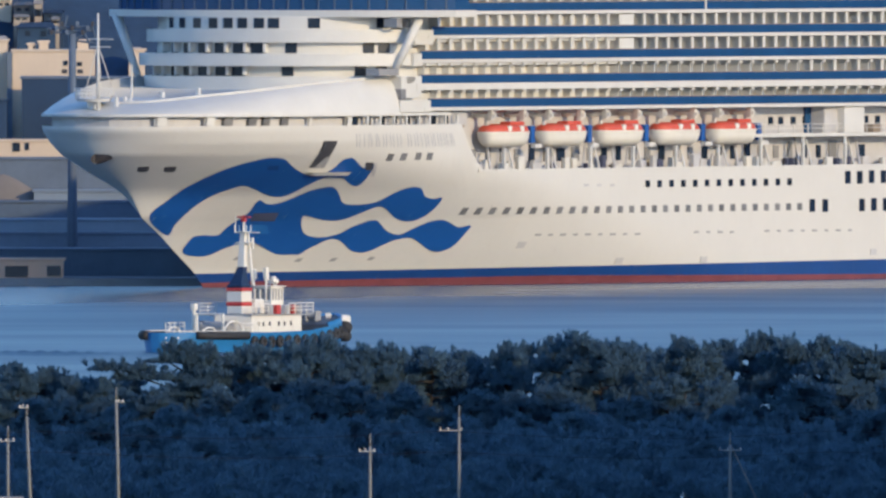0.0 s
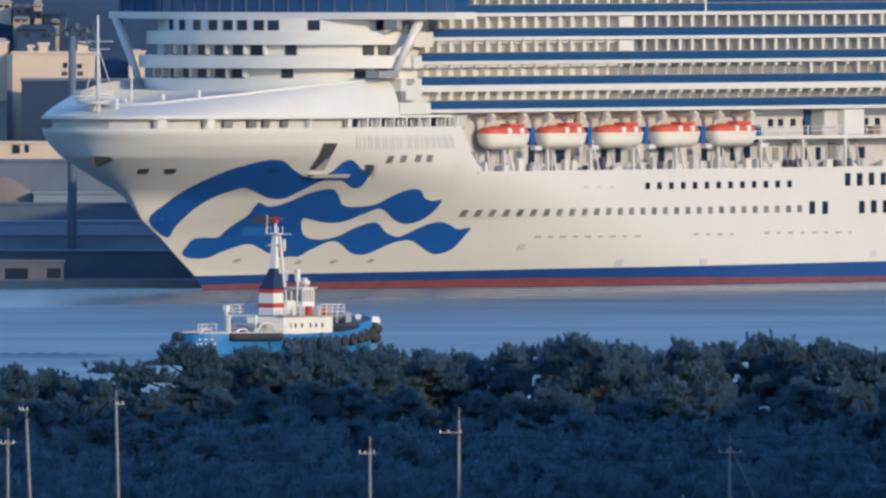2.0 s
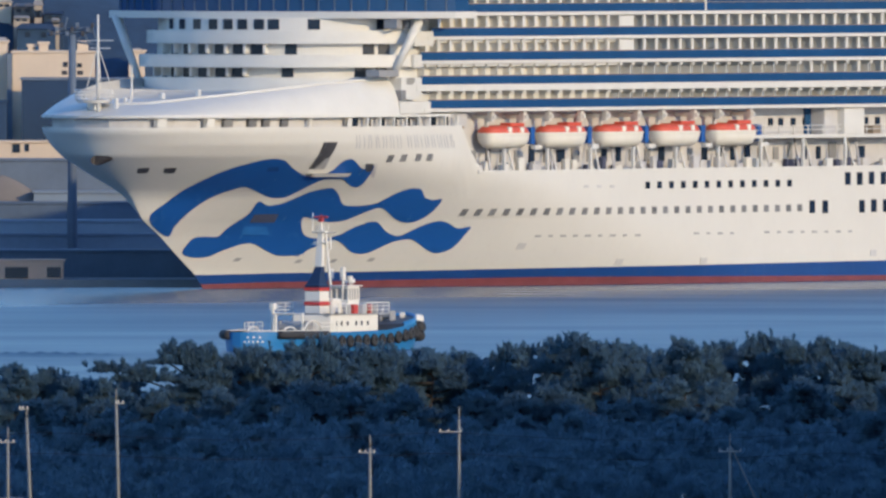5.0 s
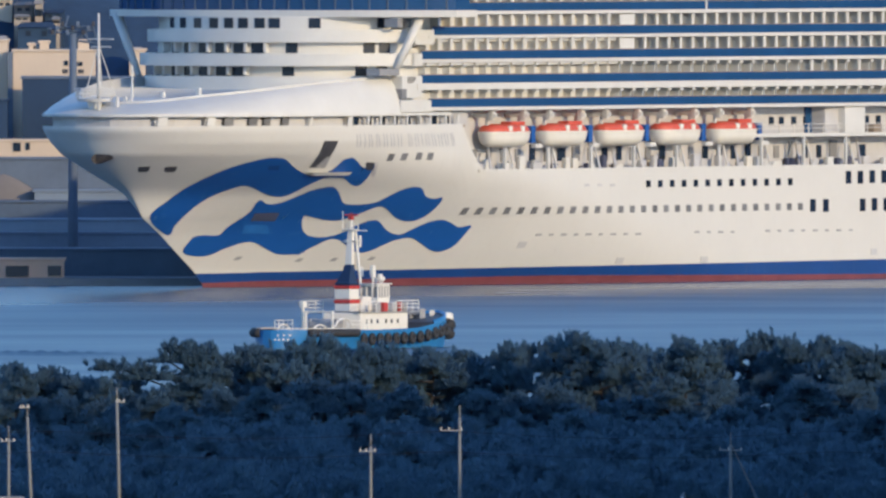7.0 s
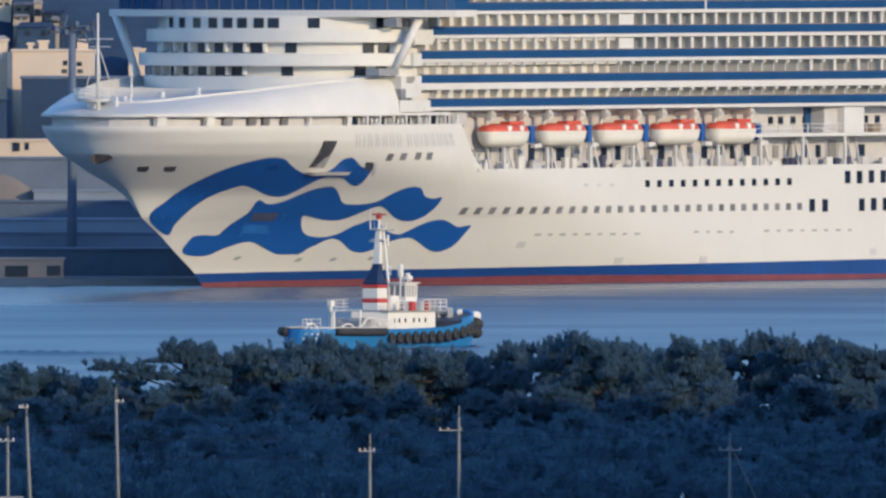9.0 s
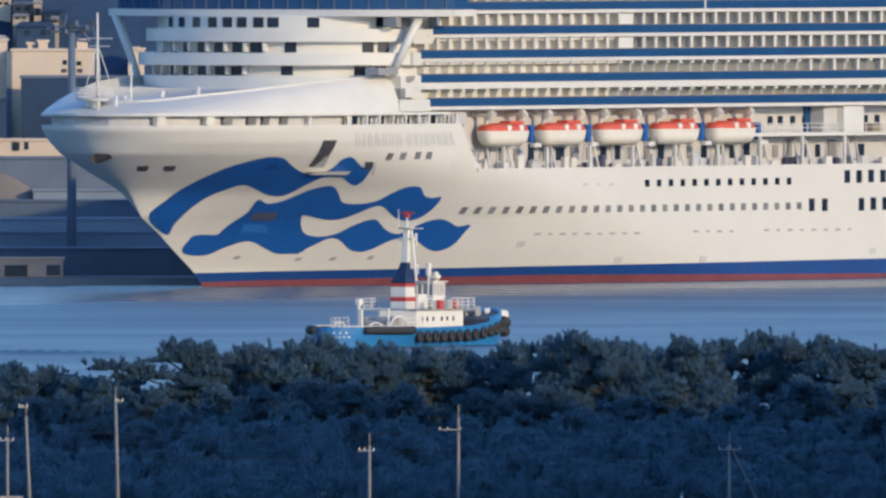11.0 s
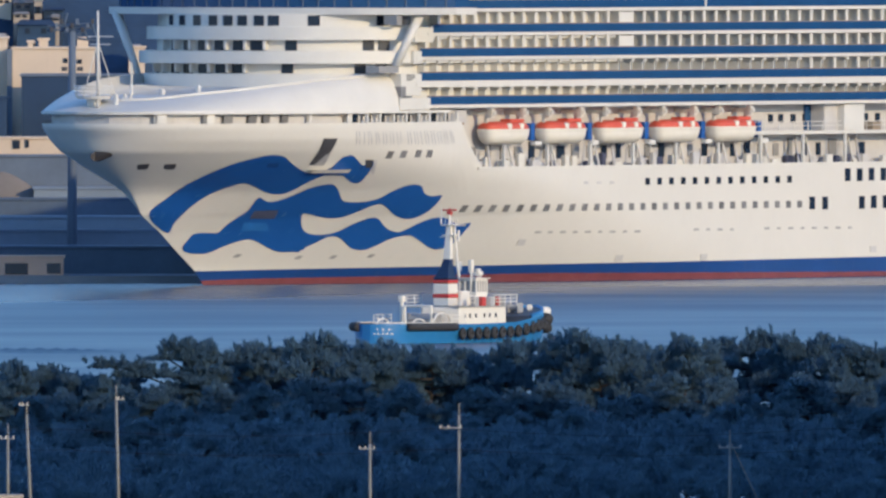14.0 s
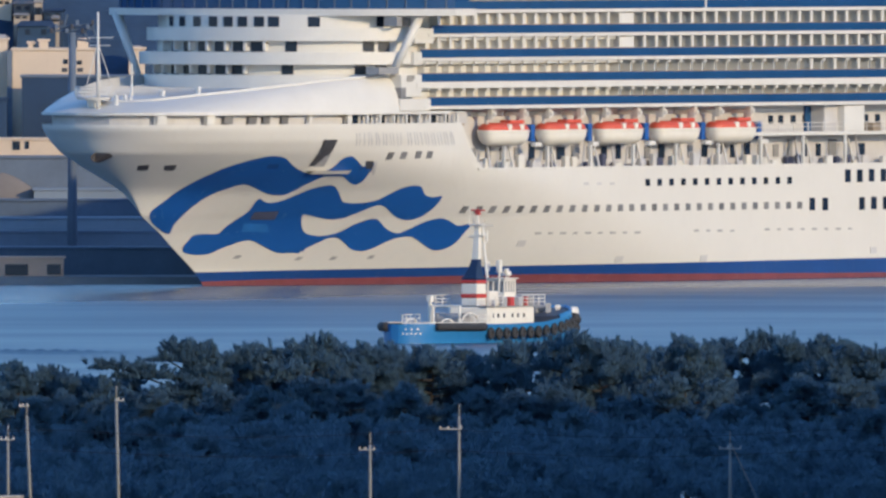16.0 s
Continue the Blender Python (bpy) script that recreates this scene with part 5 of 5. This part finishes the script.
# houses that climb the hill: ends, foot, head, distance
for x0, x1, z0, z1, y, m, lab in (
    (-55.88, -54.04, 30.92, 32.19, 338, CREAM_WALL, "pale house on the hillside"),
    (-53.71, -51.31, 30.23, 31.64, 334, TAN_ROOF, "brownish house on the hillside"),
    (-51.05, -50.14, 29.26, 32.37, 330, ROOF_TAN, "tan house on the hillside"),
    (-49.87, -47.47, 29.53, 30.66, 332, SHED_NAVY, "dark house on the hillside"),
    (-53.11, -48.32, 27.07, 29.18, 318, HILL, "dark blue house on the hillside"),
    (-55.62, -54.43, 26.38, 27.50, 316, CREAM_WALL, "pale house on the hillside"),
    (-51.23, -50.74, 25.91, 26.75, 300, CREAM_WALL, "pale house on the hillside"),
    (-39.20, -37.65, 24.86, 26.06, 322, CREAM_WALL, "pale house on the hillside"),
    (-53.62, -51.65, 29.28, 30.13, 326, ROOF_TAN, "tan house on the hillside"),
    (-48.78, -47.94, 28.88, 29.87, 322, ROOF_TAN, "tan house on the hillside")):
    house = thing("house", Matrix.Translation(((x0 + x1) / 2, y, z0)), lab, "house", "houses on the hillside")
    w, h = (x1 - x0) / 2, z1 - z0
    bm = bmesh.new()
    box(bm, -w, w, 0, 9, -6, h * 0.72)
    part("wall", bm, m, house)
    bm = bmesh.new()
    sheet(bm, [[(-w - 0.2, -0.4, h * 0.70), (w + 0.2, -0.4, h * 0.70)], [(-w * 0.8, 2.5, h), (w * 0.8, 2.5, h)], [(-w * 0.8, 6.5, h), (w * 0.8, 6.5, h)], [(-w - 0.2, 9.4, h * 0.70), (w + 0.2, 9.4, h * 0.70)]])
    part("roof", bm, m, house)
    for q in (-0.45, 0.4):
        bm = bmesh.new()
        box(bm, w * q - 0.3, w * q + 0.3, -0.08, 0.1, h * 0.2, h * 0.5)
        part("window", bm, GLASS_DARK, house)
# tan stockpile on the quay
x, z = -53.56, 11.36
pile = thing("stockpile", Matrix.Translation((x, 201, 2.2)), "tan gravel stockpile behind the sheds", "stockpile")
bm = bmesh.new()
rows = []
for i in range(13):
    r = 11.0 * i / 12
    rows.append([(r * math.cos(a) * (1 + 0.08 * math.sin(3 * a)), r * math.sin(a) * 0.22, (z - 2.2) * (1 - (i / 12) ** 1.4)) for a in [2 * math.pi * k / 24 for k in range(25)]])
sheet(bm, rows)
part("mound", bm, TAN_ROOF, pile, smooth=True)
x, z = -44.79, 28.59
mast = thing("light_tower", Matrix.Translation((x, 170, 2.2)), "grey port lighting tower with head frame", "light tower")
bm = bmesh.new()
tube(bm, (0, 0, 0), (0, 0, z - 2.2), 0.62, 0.42, 12)
part("shaft", bm, SHED_MID, mast, smooth=True)
bm = bmesh.new()
for q, r in (((-3.0, z - 1.6), (2.4, z - 1.3)), ((-3.0, z - 2.1), (2.4, z - 1.8)), ((2.4, z - 1.3), (3.0, z - 3.4)), ((0.3, z - 3.0), (3.0, z - 3.4)), ((0.3, z - 3.0), (2.4, z - 1.3)), ((1.2, z - 1.6), (2.0, z - 3.2)), ((-1.0, z - 1.6), (-0.6, z))):
    tube(bm, (q[0], 0, q[1]), (r[0], 0, r[1]), 0.14, sides=6)
part("head_frame", bm, SHED_BLUE, mast)
for k in range(9):
    bm = bmesh.new()
    q = -2.5 + k * 0.62
    box(bm, q - 0.2, q + 0.2, -0.7, -0.3, z - 2.3 + 0.5 * (k % 3), z - 1.7 + 0.5 * (k % 3), 0.05)
    part("floodlight", bm, SHED_MID if k % 2 else STEEL_DARK, mast)
for q in (-0.95, 0.95):
    bm = bmesh.new()
    box(bm, q - 0.35, q + 0.35, -0.3, 0.3, z - 7.0, z - 6.5, 0.04)
    part("lamp_box", bm, STEEL_DARK, mast)


# ---------------------------------------------------------------- wake left on the water
for k, (x0, x1, y, h) in enumerate(((-50, -31.5, -566, 0.36), (-50, -34, -573, 0.26), (-47, -29, -558, 0.16))):
    bm = bmesh.new()
    rows = []
    for i in range(41):
        x = x0 + (x1 - x0) * i / 40
        e = math.sin(math.pi * i / 40) ** 0.5
        yy = y + 2.0 * math.sin(i * 0.13 + k)
        rows.append([(x, yy + q * 3.0, 0.01 + h * e * max(0, 1 - abs(q)) ** 1.5 * (1 + 0.3 * math.sin(i * 1.7 + k))) for q in (-1, -0.6, -0.25, 0, 0.25, 0.6, 1)])
    sheet(bm, rows)
    tagged(part("wake_ripple", bm, WATER, smooth=True), "low dark wake ripple on the harbour water", "wake", kind="stuff")



def motions():
    """Tug: seconds, place, course from the line of sight."""
    rows = [(0.0, -18.72, -534.38, 32.5), (1.0, -17.1, -531.97, 32.12), (2.0, -15.51, -529.44, 31.75), (3.0, -13.95, -526.77, 31.38), (4.0, -12.4, -523.98, 31.0), (5.0, -10.88, -521.05, 31.0), (6.0, -9.37, -518.0, 31.0), (7.0, -7.88, -514.81, 31.0), (8.0, -6.4, -511.49, 31.0), (9.0, -4.94, -508.04, 31.0), (10.0, -3.47, -504.45, 31.0), (11.0, -2.02, -500.73, 31.0), (12.0, -0.56, -496.88, 31.0), (13.0, 0.89, -492.89, 31.0), (14.0, 2.35, -488.76, 31.0), (15.0, 3.81, -484.49, 31.0), (16.0, 5.28, -480.09, 31.0)]
    walk(tug, [(t, pose(x, y, 0, 0, 0, 90 - course)) for t, x, y, course in rows])


motions()
